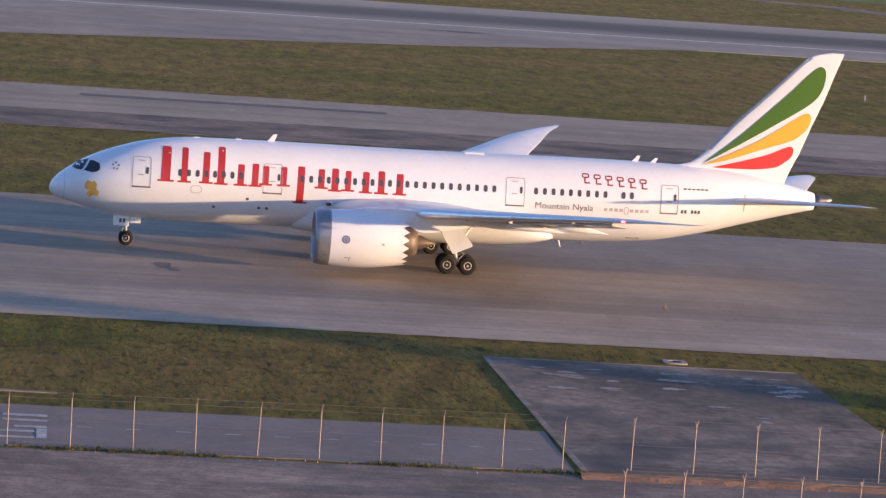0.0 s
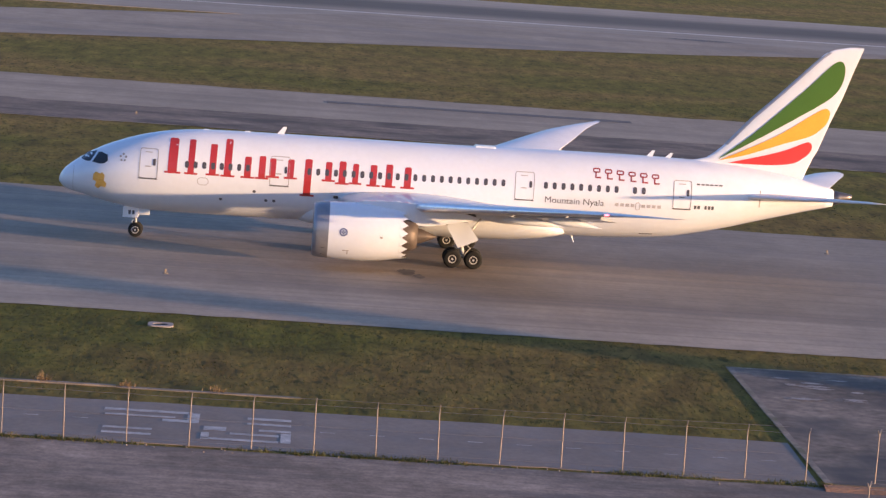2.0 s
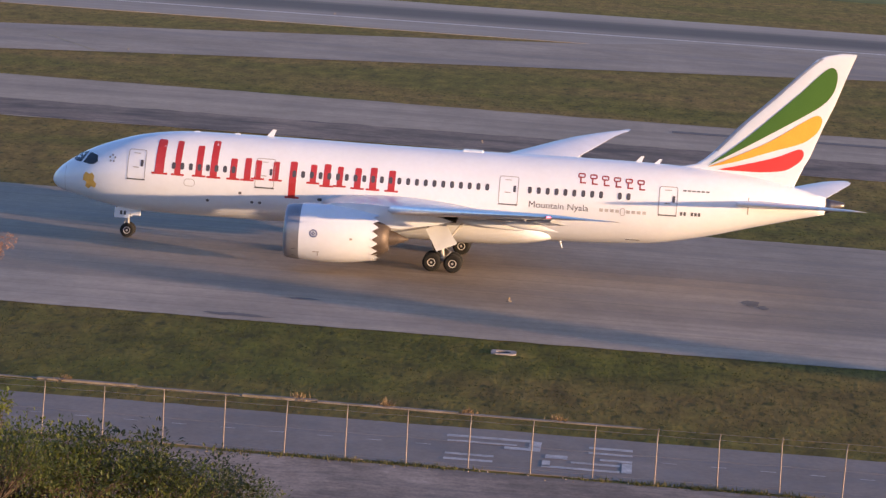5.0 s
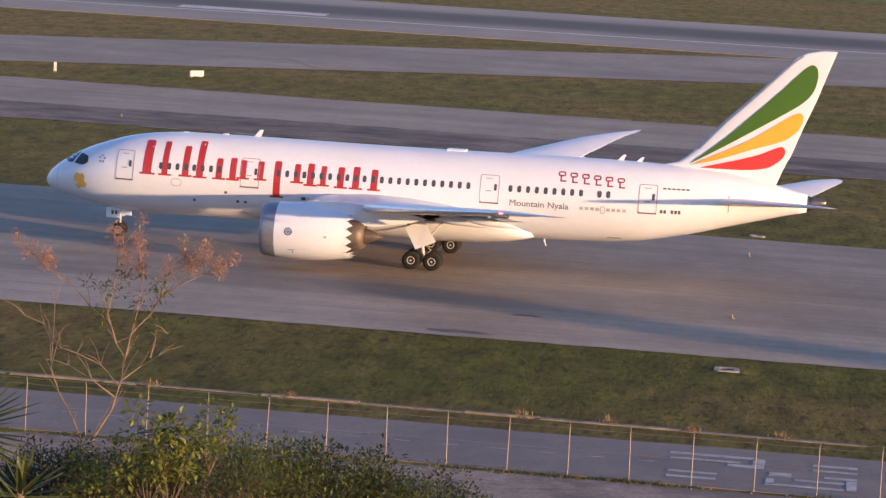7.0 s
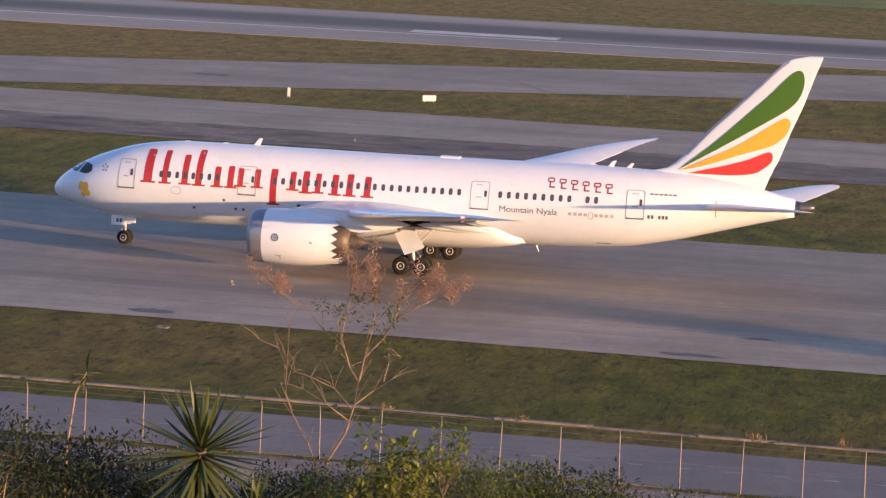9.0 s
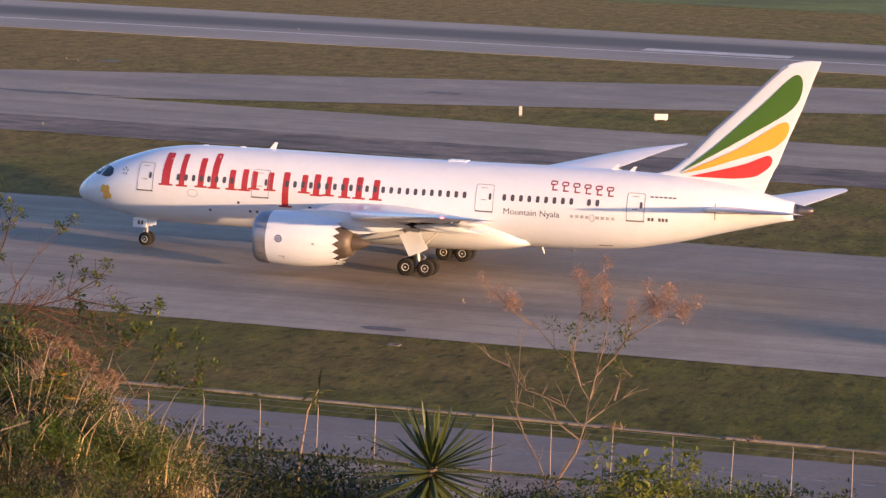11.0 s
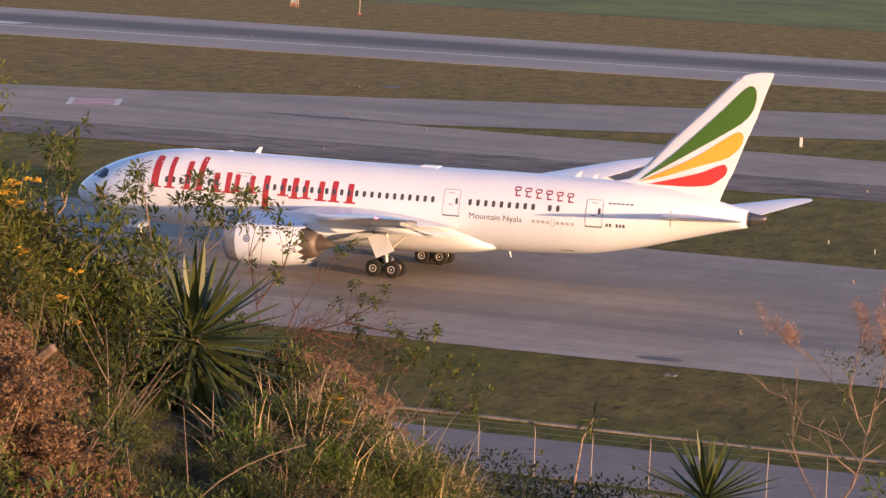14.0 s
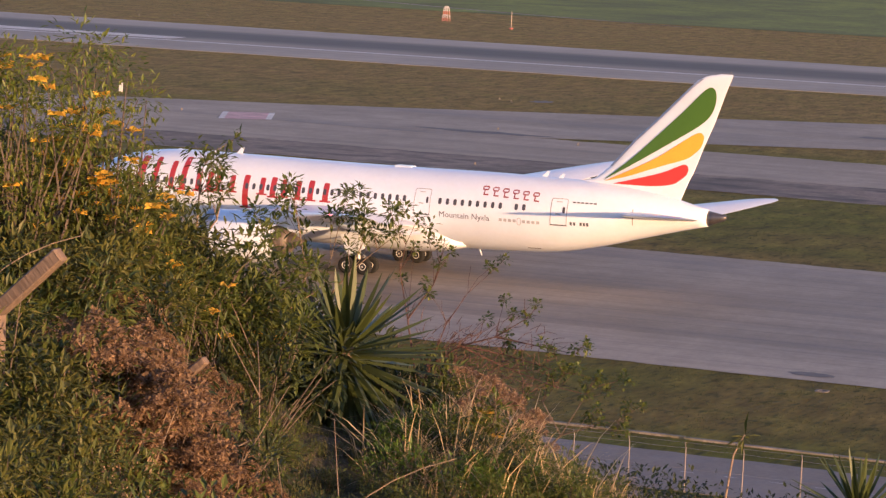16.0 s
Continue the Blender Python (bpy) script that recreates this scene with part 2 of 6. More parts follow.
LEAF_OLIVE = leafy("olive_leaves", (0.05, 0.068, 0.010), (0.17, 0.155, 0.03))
BLADE = leafy("yucca_blades", (0.030, 0.048, 0.010), (0.088, 0.104, 0.026), 0.45, 0.2)
STRAW = leafy("dry_straw", (0.17, 0.105, 0.042), (0.42, 0.29, 0.14), 0.8, 0.3)
# pale straw, with sun-facing brightness added to its colour
STRAW_PALE = leafy("pale_straw", (0.40, 0.28, 0.13), (0.64, 0.48, 0.26), 0.7, 0.3)
TUFT = leafy("grass_blades", (0.045, 0.066, 0.010), (0.21, 0.175, 0.05), 0.8, 0.3)
SEEDHEAD = leafy("dry_brown_seedheads", (0.15, 0.088, 0.042), (0.34, 0.208, 0.112), 0.9, 0.3)
DUSKY_HEAD = leafy("dusky_pink_seedheads", (0.20, 0.125, 0.07), (0.38, 0.245, 0.15), 0.9, 0.3)
PINKHEAD = leafy("pinkish_dry_blossom", (0.36, 0.20, 0.13), (0.52, 0.33, 0.22), 0.9, 0.4)
RED_TWIG = material("reddish_twigs", (0.105, 0.052, 0.036), 0.9, vary=0.2, scale=6)
PETAL = leafy("yellow_petals", (0.75, 0.36, 0.02), (0.85, 0.52, 0.04), 0.6, 0.3)
GLOW = bpy.data.materials.new("red_position_light")
GLOW.use_nodes = True
GLOW.node_tree.nodes["Principled BSDF"].inputs["Base Color"].default_value = (0.8, 0.05, 0.05, 1)
GLOW.node_tree.nodes["Principled BSDF"].inputs["Emission Color"].default_value = (1, 0.1, 0.08, 1)
GLOW.node_tree.nodes["Principled BSDF"].inputs["Emission Strength"].default_value = 4.0

# ---- mesh helpers ----
def mesh_of(name, verts, faces, mat, smooth=False):
    me = bpy.data.meshes.new(name)
    me.from_pydata([tuple(v) for v in verts], [], [tuple(f) for f in faces])
    me.materials.append(mat)
    if smooth:
        me.polygons.foreach_set("use_smooth", [True] * len(me.polygons))
    me.update()
    return me


def part(name, bm, mat, parent=None, label="", smooth=False):
    """One mesh object; bm is a bmesh or a (verts, faces) pair."""
    if isinstance(bm, tuple):
        me = mesh_of(name, bm[0], bm[1], mat, smooth)
    else:
        bmesh.ops.recalc_face_normals(bm, faces=bm.faces)
        me = bpy.data.meshes.new(name)
        bm.to_mesh(me)
        bm.free()
        me.materials.append(mat)
        if smooth:
            me.polygons.foreach_set("use_smooth", [True] * len(me.polygons))
    ob = new(name, me)
    ob.parent = parent
    if label:
        ob["label"] = label
    return ob


def empty(name, x=0.0, y=0.0, z=0.0):
    ob = new(name)
    ob.location = (x, y, z)
    ob.empty_display_size = 0.2
    return ob


def box_bm(x0, x1, y0, y1, z0, z1, bevel=0.0, bm=None):
    bm = bm or bmesh.new()
    got = bmesh.ops.create_cube(bm, size=1.0)["verts"]
    for v in got:
        v.co = Vector((x0 if v.co.x < 0 else x1, y0 if v.co.y < 0 else y1, z0 if v.co.z < 0 else z1))
    if bevel:
        bmesh.ops.bevel(bm, geom=list({e for v in got for e in v.link_edges}), offset=bevel, segments=1, affect="EDGES")
    return bm


def tube(points, radii, sides=8, cap=True):
    """A tube through points, as (verts, faces)."""
    verts, faces = [], []
    pts = [Vector(p) for p in points]
    for i, p in enumerate(pts):
        d = (pts[min(i + 1, len(pts) - 1)] - pts[max(i - 1, 0)]).normalized()
        a = d.orthogonal().normalized()
        b = d.cross(a)
        for k in range(sides):
            w = 2 * math.pi * k / sides
            verts.append(p + (a * math.cos(w) + b * math.sin(w)) * radii[i])
    for i in range(len(pts) - 1):
        for k in range(sides):
            k2 = (k + 1) % sides
            faces.append((i * sides + k, i * sides + k2, (i + 1) * sides + k2, (i + 1) * sides + k))
    if cap:
        faces.append(tuple(range(sides))[::-1])
        faces.append(tuple(range((len(pts) - 1) * sides, len(pts) * sides)))
    return verts, faces


def joined(pieces):
    verts, faces = [], []
    for v, f in pieces:
        o = len(verts)
        verts += list(v)
        faces += [tuple(i + o for i in q) for q in f]
    return verts, faces


def spun(profile, axis_y, axis_z, sides=48):
    """A surface of revolution about a line along x; profile: (x, radius)."""
    verts, faces = [], []
    for x, r in profile:
        for k in range(sides):
            w = 2 * math.pi * k / sides
            verts.append((x, axis_y + r * math.cos(w), axis_z + r * math.sin(w)))
    for i in range(len(profile) - 1):
        for k in range(sides):
            k2 = (k + 1) % sides
            faces.append((i * sides + k, (i + 1) * sides + k, (i + 1) * sides + k2, i * sides + k2))
    return verts, faces


# ---- ground ----
def sheet(name, outline, z, mat, label, category, kind="structure", thick=0.0):
    """A flat piece of ground with its edge turned down by thick."""
    n = len(outline)
    verts = [(x, y, z) for x, y in outline] + [(x, y, z - thick) for x, y in outline]
    faces = [tuple(range(n))]
    if thick:
        faces += [(i, i + n, (i + 1) % n + n, (i + 1) % n) for i in range(n)]
    ob = part(name, (verts, faces), mat)
    return tagged(ob, label, category, kind=kind)


def rect(x0, x1, y0, y1):
    return [(x0, y0), (x1, y0), (x1, y1), (x0, y1)]


def ragged(x0, x1, y0, y1, step=1.2, amount=0.25, seed=3):
    """A long strip whose two long edges wander a little, as where grass grows over pavement."""
    rnd = random.Random(seed)
    n = int((x1 - x0) / step)
    low = [(x0 + i * step, y0 + rnd.uniform(-amount, amount) + amount * noise.noise((i * 0.13, seed, 0))) for i in range(n + 1)]
    high = [(x0 + i * step, y1 + rnd.uniform(-amount, amount) + amount * noise.noise((i * 0.11, seed, 5))) for i in range(n + 1)]
    return low + high[::-1]


FAR = 3800
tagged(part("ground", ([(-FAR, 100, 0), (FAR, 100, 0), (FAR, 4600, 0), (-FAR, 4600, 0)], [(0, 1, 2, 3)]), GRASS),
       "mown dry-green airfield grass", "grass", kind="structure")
sheet("gravel_track", rect(-420, 420, 95, 149.6), 0.012, GRAVEL, "grey stony gravel track outside the fence", "gravel")
sheet("perimeter_road", ragged(-300, 27.4, 150.2, 160.6, amount=0.12, seed=8), 0.03, ROAD, "grey asphalt perimeter road inside the fence", "road", thick=0.03)
sheet("concrete_pad", [(26.9, 150.4), (46.0, 150.4), (45.0, 183.2), (26.3, 183.0)], 0.05, PAD, "stained weathered grey concrete pad", "concrete pad", thick=0.05)
sheet("taxiway", ragged(-700, 500, 189.8, 249.6, amount=0.13, seed=1), 0.04, ASPHALT, "wide worn grey asphalt taxiway with pale shoulders", "taxiway", thick=0.0)
sheet("second_taxiway", ragged(-800, 600, 304, 350, 2.0, 0.4, 2), 0.04, ASPHALT_B, "grey taxiway with a dark worn shoulder", "taxiway")
sheet("taxiway_shoulder", ragged(-800, 600, 304.2, 321.2, 1.6, 0.45, 12), 0.052, SHOULDER, "dark brown stained shoulder of the taxiway", "shoulder")
sheet("link_taxiway", [(-150, 345), (-142, 350), (-120, 362), (-53, 400), (-3, 426), (56, 455), (100, 484), (10, 500), (-8, 478), (-59, 447), (-112, 416), (-185, 373), (-240, 349)],
      0.06, ASPHALT_C, "grey asphalt taxiway that slants to the runway", "taxiway")
SKEW = Matrix.Translation((-40, 500, 0)) @ pose(0, 0, 0, 0, 0, 2.7) @ Matrix.Translation((40, -500, 0))     # the runway runs at a slight angle
sheet("runway", ragged(-1500, 1200, 476.5, 557.5, 4.0, 0.4, 4), 0.05, RUNWAY, "long asphalt runway with a dark rubber-stained middle", "runway", thick=0.05).matrix_basis = SKEW
sheet("far_field", [(-1500, 606), (1200, 740), (1200, 1600), (-1500, 1600)], 0.05, material("rough_green_grass", (0.112, 0.138, 0.009), 0.95, vary=0.35, scale=0.05, fine=0.5, blotch=(0.06, 0.15)),
      "taller green grass beyond the runway", "grass")


# ---- the airliner: x runs aft from the nose, y to the far side, z up from the ground ----
def curve_through(xs, ys):
    """A smooth (Catmull-Rom) function through the given stations."""
    xs, ys = list(xs), list(ys)

    def at(x):
        if x <= xs[0]:
            return ys[0]
        if x >= xs[-1]:
            return ys[-1]
        i = max(k for k in range(len(xs)) if xs[k] <= x)
        i = min(i, len(xs) - 2)
        h = xs[i + 1] - xs[i]
        u = (x - xs[i]) / h
        d = (ys[i + 1] - ys[i]) / h

        def slope(k):
            if k == 0 or k == len(xs) - 1:
                return d
            p = (ys[k] - ys[k - 1]) / (xs[k] - xs[k - 1])
            q = (ys[k + 1] - ys[k]) / (xs[k + 1] - xs[k])
            return 0 if p * q <= 0 else 2 * p * q / (p + q)
        m0, m1 = slope(i) * h, slope(i + 1) * h
        return ((2 * u ** 3 - 3 * u ** 2 + 1) * ys[i] + (u ** 3 - 2 * u ** 2 + u) * m0
                + (-2 * u ** 3 + 3 * u ** 2) * ys[i + 1] + (u ** 3 - u ** 2) * m1)
    return at


HULL = (  # station, top, bottom, half width
    (0.0, 3.74, 3.74, 0.0), (0.04, 3.98, 3.56, 0.22), (0.15, 4.22, 3.40, 0.45), (0.5, 4.66, 3.13, 0.84), (1.0, 5.08, 2.96, 1.20), (1.6, 5.50, 2.82, 1.54),
    (2.75, 6.17, 2.52, 2.02), (4.3, 6.80, 2.19, 2.44), (6.2, 7.38, 1.97, 2.73), (8.2, 7.72, 1.90, 2.85), (10.2, 7.87, 1.90, 2.88),
    (16.0, 7.93, 1.94, 2.88), (24.0, 7.94, 1.96, 2.88), (32.0, 8.02, 2.04, 2.88), (36.4, 8.09, 2.10, 2.87), (40.5, 8.11, 2.27, 2.80),
    (43.0, 8.09, 2.50, 2.64), (45.0, 8.03, 2.88, 2.42), (47.0, 7.92, 3.34, 2.13), (49.0, 7.74, 3.90, 1.77), (51.0, 7.44, 4.44, 1.38),
    (53.0, 7.02, 4.97, 0.98), (54.65, 6.60, 5.37, 0.60))
hull_top, hull_low, hull_half = (curve_through([h[0] for h in HULL], [h[k] for h in HULL]) for k in (1, 2, 3))


def skin(s, z, off=0.014, side=-1):
    """The point of the fuselage's side at station s and height z, lifted off it by off."""
    t, b, w = hull_top(s), hull_low(s), max(hull_half(s), 1e-3)
    c, a = (t + b) / 2, max((t - b) / 2, 1e-3)
    off = off * (0.4 if 8.0 < s < 40.0 else 0.7)
    u = max(-0.995, min(0.995, (z - c) / a))
    y = w * math.sqrt(1 - u * u)
    n = Vector((0, y / w ** 2, (z - c) / a ** 2)).normalized()
    return Vector((s, side * (y + n.y * off), z + n.z * off))


airliner = tagged(empty("airliner"), "white twin-engine wide-body airliner with red, yellow and green livery taxiing", "airplane")
stations = sorted({round(x, 3) for x in list(np.linspace(0, 1, 9) ** 2 * 3) + list(np.linspace(3, 12, 16)) + list(np.linspace(12, 36, 25)) + list(np.linspace(36, 54.65, 30))})
hv, hf, SIDES = [], [], 72
for s in stations:
    t, b, w = hull_top(s), hull_low(s), hull_half(s)
    for k in range(SIDES):
        a = 2 * math.pi * k / SIDES
        hv.append((s, w * math.cos(a), (t + b) / 2 + (t - b) / 2 * math.sin(a)))
for i in range(len(stations) - 1):
    for k in range(SIDES):
        k2 = (k + 1) % SIDES
        hf.append((i * SIDES + k, (i + 1) * SIDES + k, (i + 1) * SIDES + k2, i * SIDES + k2))
hf.append(tuple(range((len(stations) - 1) * SIDES, len(stations) * SIDES))[::-1])
fuselage = part("fuselage", (hv, hf), WHITE, airliner, "glossy white fuselage", smooth=True)
part("tail_cone", (lambda v, f: ([(x, y * 1.0, 5.98 + 0.16 * (x - 54.65) / 1.4 + (z - 5.98) * (1.03 if x < 55 else 1.0)) for x, y, z in v], f))(
    *spun([(54.64, 0.0), (54.64, 0.56), (55.1, 0.44), (55.6, 0.31), (55.95, 0.20), (56.04, 0.10), (55.9, 0.0)], 0, 5.98, 32)), CONE_METAL, airliner, "dark bare-metal exhaust cone", smooth=True)


def decal(name, outline, mat, parent, side=-1, off=0.016, label="", res=0.35):
    """A thin painted or glazed panel on the fuselage's side, from an outline in (station, height)."""
    bm = bmesh.new()
    vs = [bm.verts.new((x, 0, z)) for x, z in outline]
    bm.faces.new(vs)
    xs, zs = [p[0] for p in outline], [p[1] for p in outline]
    for axis, lo, hi in ((0, min(xs), max(xs)), (2, min(zs), max(zs))):
        for k in range(1, int((hi - lo) / res) + 1):
            q = Vector((0, 0, 0))
            q[axis] = lo + k * res
            nrm = Vector((0, 0, 0))
            nrm[axis] = 1
            bmesh.ops.bisect_plane(bm, geom=bm.verts[:] + bm.edges[:] + bm.faces[:], plane_co=q, plane_no=nrm)
    bmesh.ops.triangulate(bm, faces=bm.faces)
    for v in bm.verts:
        v.co = skin(v.co.x, v.co.z, off, side)
    ob = part(name, bm, mat, parent, label)
    return ob


def rounded(x0, x1, z0, z1, r, seg=4, lean=0.0):
    pts = []
    for cx, cz, a0 in ((x1 - r, z1 - r, 0), (x0 + r, z1 - r, 90), (x0 + r, z0 + r, 180), (x1 - r, z0 + r, 270)):
        for k in range(seg + 1):
            a = radians(a0 + 90 * k / seg)
            x, z = cx + r * math.cos(a), cz + r * math.sin(a)
            pts.append((x + lean * (z - (z0 + z1) / 2), z))
    return pts


def ring(name, x0, x1, z0, z1, r, width, mat, parent, side=-1, off=0.016):
    """A thin outline on the fuselage's side."""
    a, b = rounded(x0, x1, z0, z1, r, 3), rounded(x0 + width, x1 - width, z0 + width, z1 - width, max(r - width, 0.01), 3)
    fine_a, fine_b = [], []
    for loop, out in ((a, fine_a), (b, fine_b)):
        for i in range(len(loop)):
            p, q = loop[i], loop[(i + 1) % len(loop)]
            for k in range(5):
                out.append((p[0] + (q[0] - p[0]) * k / 5, p[1] + (q[1] - p[1]) * k / 5))
    n = len(fine_a)
    verts = [skin(x, z, off, side) for x, z in fine_a + fine_b]
    faces = [(i, (i + 1) % n, (i + 1) % n + n, i + n) for i in range(n)]
    return part(name, (verts, faces), mat, parent)


def line_z(s):
    return 5.545 + 0.0085 * s       # height of the row of cabin windows


# cabin windows, one by one, on both sides
places = [8.98 + 0.605 * k for k in range(8)] + [17.5 + 0.616 * k for k in range(23)] + [34.03 + 0.621 * k for k in range(9)] + [40.3, 40.91]
for side in (-1, 1):
    for s in places:
        z = line_z(s)
        decal("cabin_window", rounded(s - 0.135, s + 0.135, z - 0.235, z + 0.235, 0.12), PANE, airliner, side, 0.03)
# doors
for side in (-1, 1):
    for s0, s1, z0, z1 in ((5.68, 6.98, 4.47, 6.50), (14.76, 16.12, 4.56, 6.58), (31.87, 33.23, 4.73, 6.66), (43.02, 44.32, 4.78, 6.76)):
        door = ring("cabin_door", s0, s1, z0, z1, 0.16, 0.045, SEAM, airliner, side, 0.03)
        decal("door_window", rounded(s1 - 0.36, s1 - 0.17, line_z(s1) - 0.23, line_z(s1) + 0.23, 0.08), PANE, door, side, 0.034)
        decal("door_handle", rounded(s0 + 0.42, s0 + 0.82, z0 + 0.80, z0 + 0.87, 0.03), SEAM, door, side, 0.034)
        decal("door_vent", rounded(s0 + 0.38, s0 + 0.86, z1 - 0.28, z1 - 0.22, 0.025), PALE_INK, door, side, 0.034)
        decal("door_sill", rounded(s0 + 0.0, s1 - 0.0, z0 - 0.05, z0 + 0.04, 0.03), INK, door, side, 0.034)
# cockpit glazing
for side in (-1, 1):
    decal("windshield", [(1.50, 5.34), (1.66, 5.50), (1.92, 5.72), (2.28, 5.86), (2.62, 5.98), (2.42, 5.62), (2.20, 5.26), (1.85, 5.24)], GLASS, airliner, side, 0.03, "dark cockpit windshield", 0.2)
    decal("cockpit_side_window", [(2.34, 5.24), (2.56, 5.58), (2.74, 5.90), (2.95, 5.93), (3.40, 5.80), (3.46, 5.42), (3.20, 5.22), (2.90, 5.17)], GLASS, airliner, side, 0.03, "dark cockpit side window", 0.2)
nose_seam = [skin(1.05, 3.05 + 0.1 * k, 0.006) for k in range(19)] + [skin(1.07, 3.05 + 0.1 * k, 0.006) for k in range(19)]
part("radome_seam", (nose_seam, [(k, k + 1, k + 20, k + 19) for k in range(18)]), SEAM, airliner)

# ---- livery ----
livery = decal("emblem", [(2.50, 4.42), (2.66, 4.62), (2.95, 4.52), (3.12, 4.62), (3.30, 4.40), (3.26, 4.05), (3.46, 3.86), (3.38, 3.56), (3.08, 3.62), (2.86, 3.44), (2.62, 3.60), (2.74, 3.92), (2.46, 4.05)],
               GOLD, airliner, -1, 0.02, "gold emblem on the nose")
for k in range(5):
    a = 2 * math.pi * k / 5 + 0.3
    cx, cz = 4.52 + 0.20 * math.cos(a), 5.74 + 0.22 * math.sin(a)
    decal("small_emblem", rounded(cx - 0.07, cx + 0.07, cz - 0.07, cz + 0.07, 0.05), SEAM, airliner, -1, 0.02)
# the airline's name: plain red shapes of the size and rhythm of its letters
NAME_BARS = (  # from, to, low, high
    (7.68, 8.32, 4.98, 7.28), (9.06, 9.50, 4.98, 7.28), (10.55, 11.02, 5.0, 7.08), (11.58, 12.08, 4.98, 7.46), (12.98, 13.44, 4.98, 6.42), (13.98, 14.44, 4.98, 6.52), (14.72, 15.16, 5.12, 6.42), (15.98, 16.42, 5.12, 6.42),
    (17.16, 17.66, 3.98, 6.52), (18.62, 19.06, 5.12, 6.42), (19.56, 20.04, 4.98, 6.52), (20.52, 20.92, 5.04, 6.42), (21.74, 22.20, 4.98, 6.42), (22.82, 23.30, 4.98, 6.52), (24.12, 24.60, 4.98, 6.42))
NAME_SLABS = tuple((x0 - 0.24, x1 + 0.24, z0 - 0.03, z0 + 0.10) for x0, x1, z0, z1 in NAME_BARS)      # short feet under the bars
for x0, x1, z0, z1 in NAME_BARS + NAME_SLABS:
    decal("red_shape", rounded(x0, x1, z0, z1, min(x1 - x0, z1 - z0) * 0.22, 3, 0.02), RED, airliner, -1, 0.024)
# the same name in small, and other marks, as plain bars
for k in range(6):
    x = 37.22 + 0.83 * k
    z = 6.95 - 0.035 * k
    ring("small_red_shape", x + 0.08, x + 0.60, z - 0.04, z + 0.28, 0.12, 0.09, DARK_RED, airliner, -1, 0.02)
    decal("small_red_shape", rounded(x + 0.24, x + 0.34, z - 0.34, z + 0.02, 0.03), DARK_RED, airliner, -1, 0.022)
    decal("small_red_shape", rounded(x + 0.24, x + 0.66, z - 0.40, z - 0.30, 0.03), DARK_RED, airliner, -1, 0.024)
for k in range(9):
    x = 38.95 + 0.375 * k
    if k != 4:
        decal("grey_shape", rounded(x, x + 0.25, 4.72, 4.94, 0.02), PALE_INK, airliner, -1, 0.02)
ring("grey_crescent", 40.40, 40.74, 4.52, 5.08, 0.16, 0.05, PALE_INK, airliner, -1, 0.02)
for k in range(6):
    decal("mark_bar", rounded(44.66 + 0.32 * k, 44.90 + 0.32 * k, 6.50, 6.60, 0.02), INK, airliner, -1, 0.02)
for k in range(6):
    if k != 2:
        decal("mark_bar", rounded(44.56 + 0.25 * k, 44.73 + 0.25 * k, 4.83, 5.08, 0.02), INK, airliner, -1, 0.02)
decal("tailplane_root_seam", rounded(49.22, 49.30, 5.15, 6.35, 0.03), SEAM, airliner, -1, 0.02)
decal("belly_hatch_edge", rounded(40.9, 41.9, 2.72, 2.78, 0.02), INK, airliner, -1, 0.02)
for s, z in ((11.45, 3.33), (14.6, 3.44), (15.15, 3.44), (13.75, 4.05)):
    decal("drain_port", rounded(s - 0.11, s + 0.11, z - 0.10, z + 0.10, 0.09), INK, airliner, -1, 0.02)
ring("skin_emblem", 9.75, 10.55, 4.25, 4.80, 0.25, 0.05, PALE_INK, airliner)
# the ship's name, in words
txt = bpy.data.curves.new("ship_name", "FONT")
txt.body = "Mountain Nyala"
tob = new("ship_name", txt)
bpy.context.view_layer.update()
name_mesh = bpy.data.meshes.new_from_object(tob.evaluated_get(bpy.context.evaluated_depsgraph_get()))
bpy.data.objects.remove(tob)
wide = max(v.co.x for v in name_mesh.vertices)
nb = bmesh.new()
nb.from_mesh(name_mesh)
for v in nb.verts:
    v.co = skin(33.98 + v.co.x * 4.2 / wide, 4.66 + v.co.y * 0.62, 0.02)
part("ship_name", nb, INK, airliner, "dark grey words Mountain Nyala")


# ---- wings, tail, engines, gear ----
def foil(sections, mat, name, parent, across="y", label="", n=14):
    """A lofted wing; sections: (span position, leading edge, chord, height, thickness)."""
    verts, faces = [], []
    loop = []
    for i in range(n + 1):
        u = (1 - math.cos(math.pi * i / n)) / 2
        loop.append((u, 1.0))
    loop = loop[::-1] + [(u, -1.0) for u, _ in loop[1:-1]]

    def half(u):
        return 1.48 * math.sqrt(u) - 0.63 * u - 1.758 * u * u + 1.421 * u ** 3 - 0.5075 * u ** 4
    for p, le, ch, h, th in sections:
        for u, s in loop:
            d = s * half(u) * th * (1.0 if s > 0 else 0.85)
            camber = 0.02 * ch * math.sin(math.pi * u) if across == "y" else 0
            verts.append((le + u * ch, p, h + d + camber) if across == "y" else (le + u * ch, d, p))
    m = len(loop)
    for i in range(len(sections) - 1):
        for k in range(m):
            k2 = (k + 1) % m
            faces.append((i * m + k, i * m + k2, (i + 1) * m + k2, (i + 1) * m + k))
    faces += [tuple(range(m)), tuple(range((len(sections) - 1) * m, len(sections) * m))[::-1]]
    bm = bmesh.new()
    bv = [bm.verts.new(v) for v in verts]
    for f in faces:
        bm.faces.new([bv[i] for i in f])
    return part(name, bm, mat, parent, label, smooth=True)


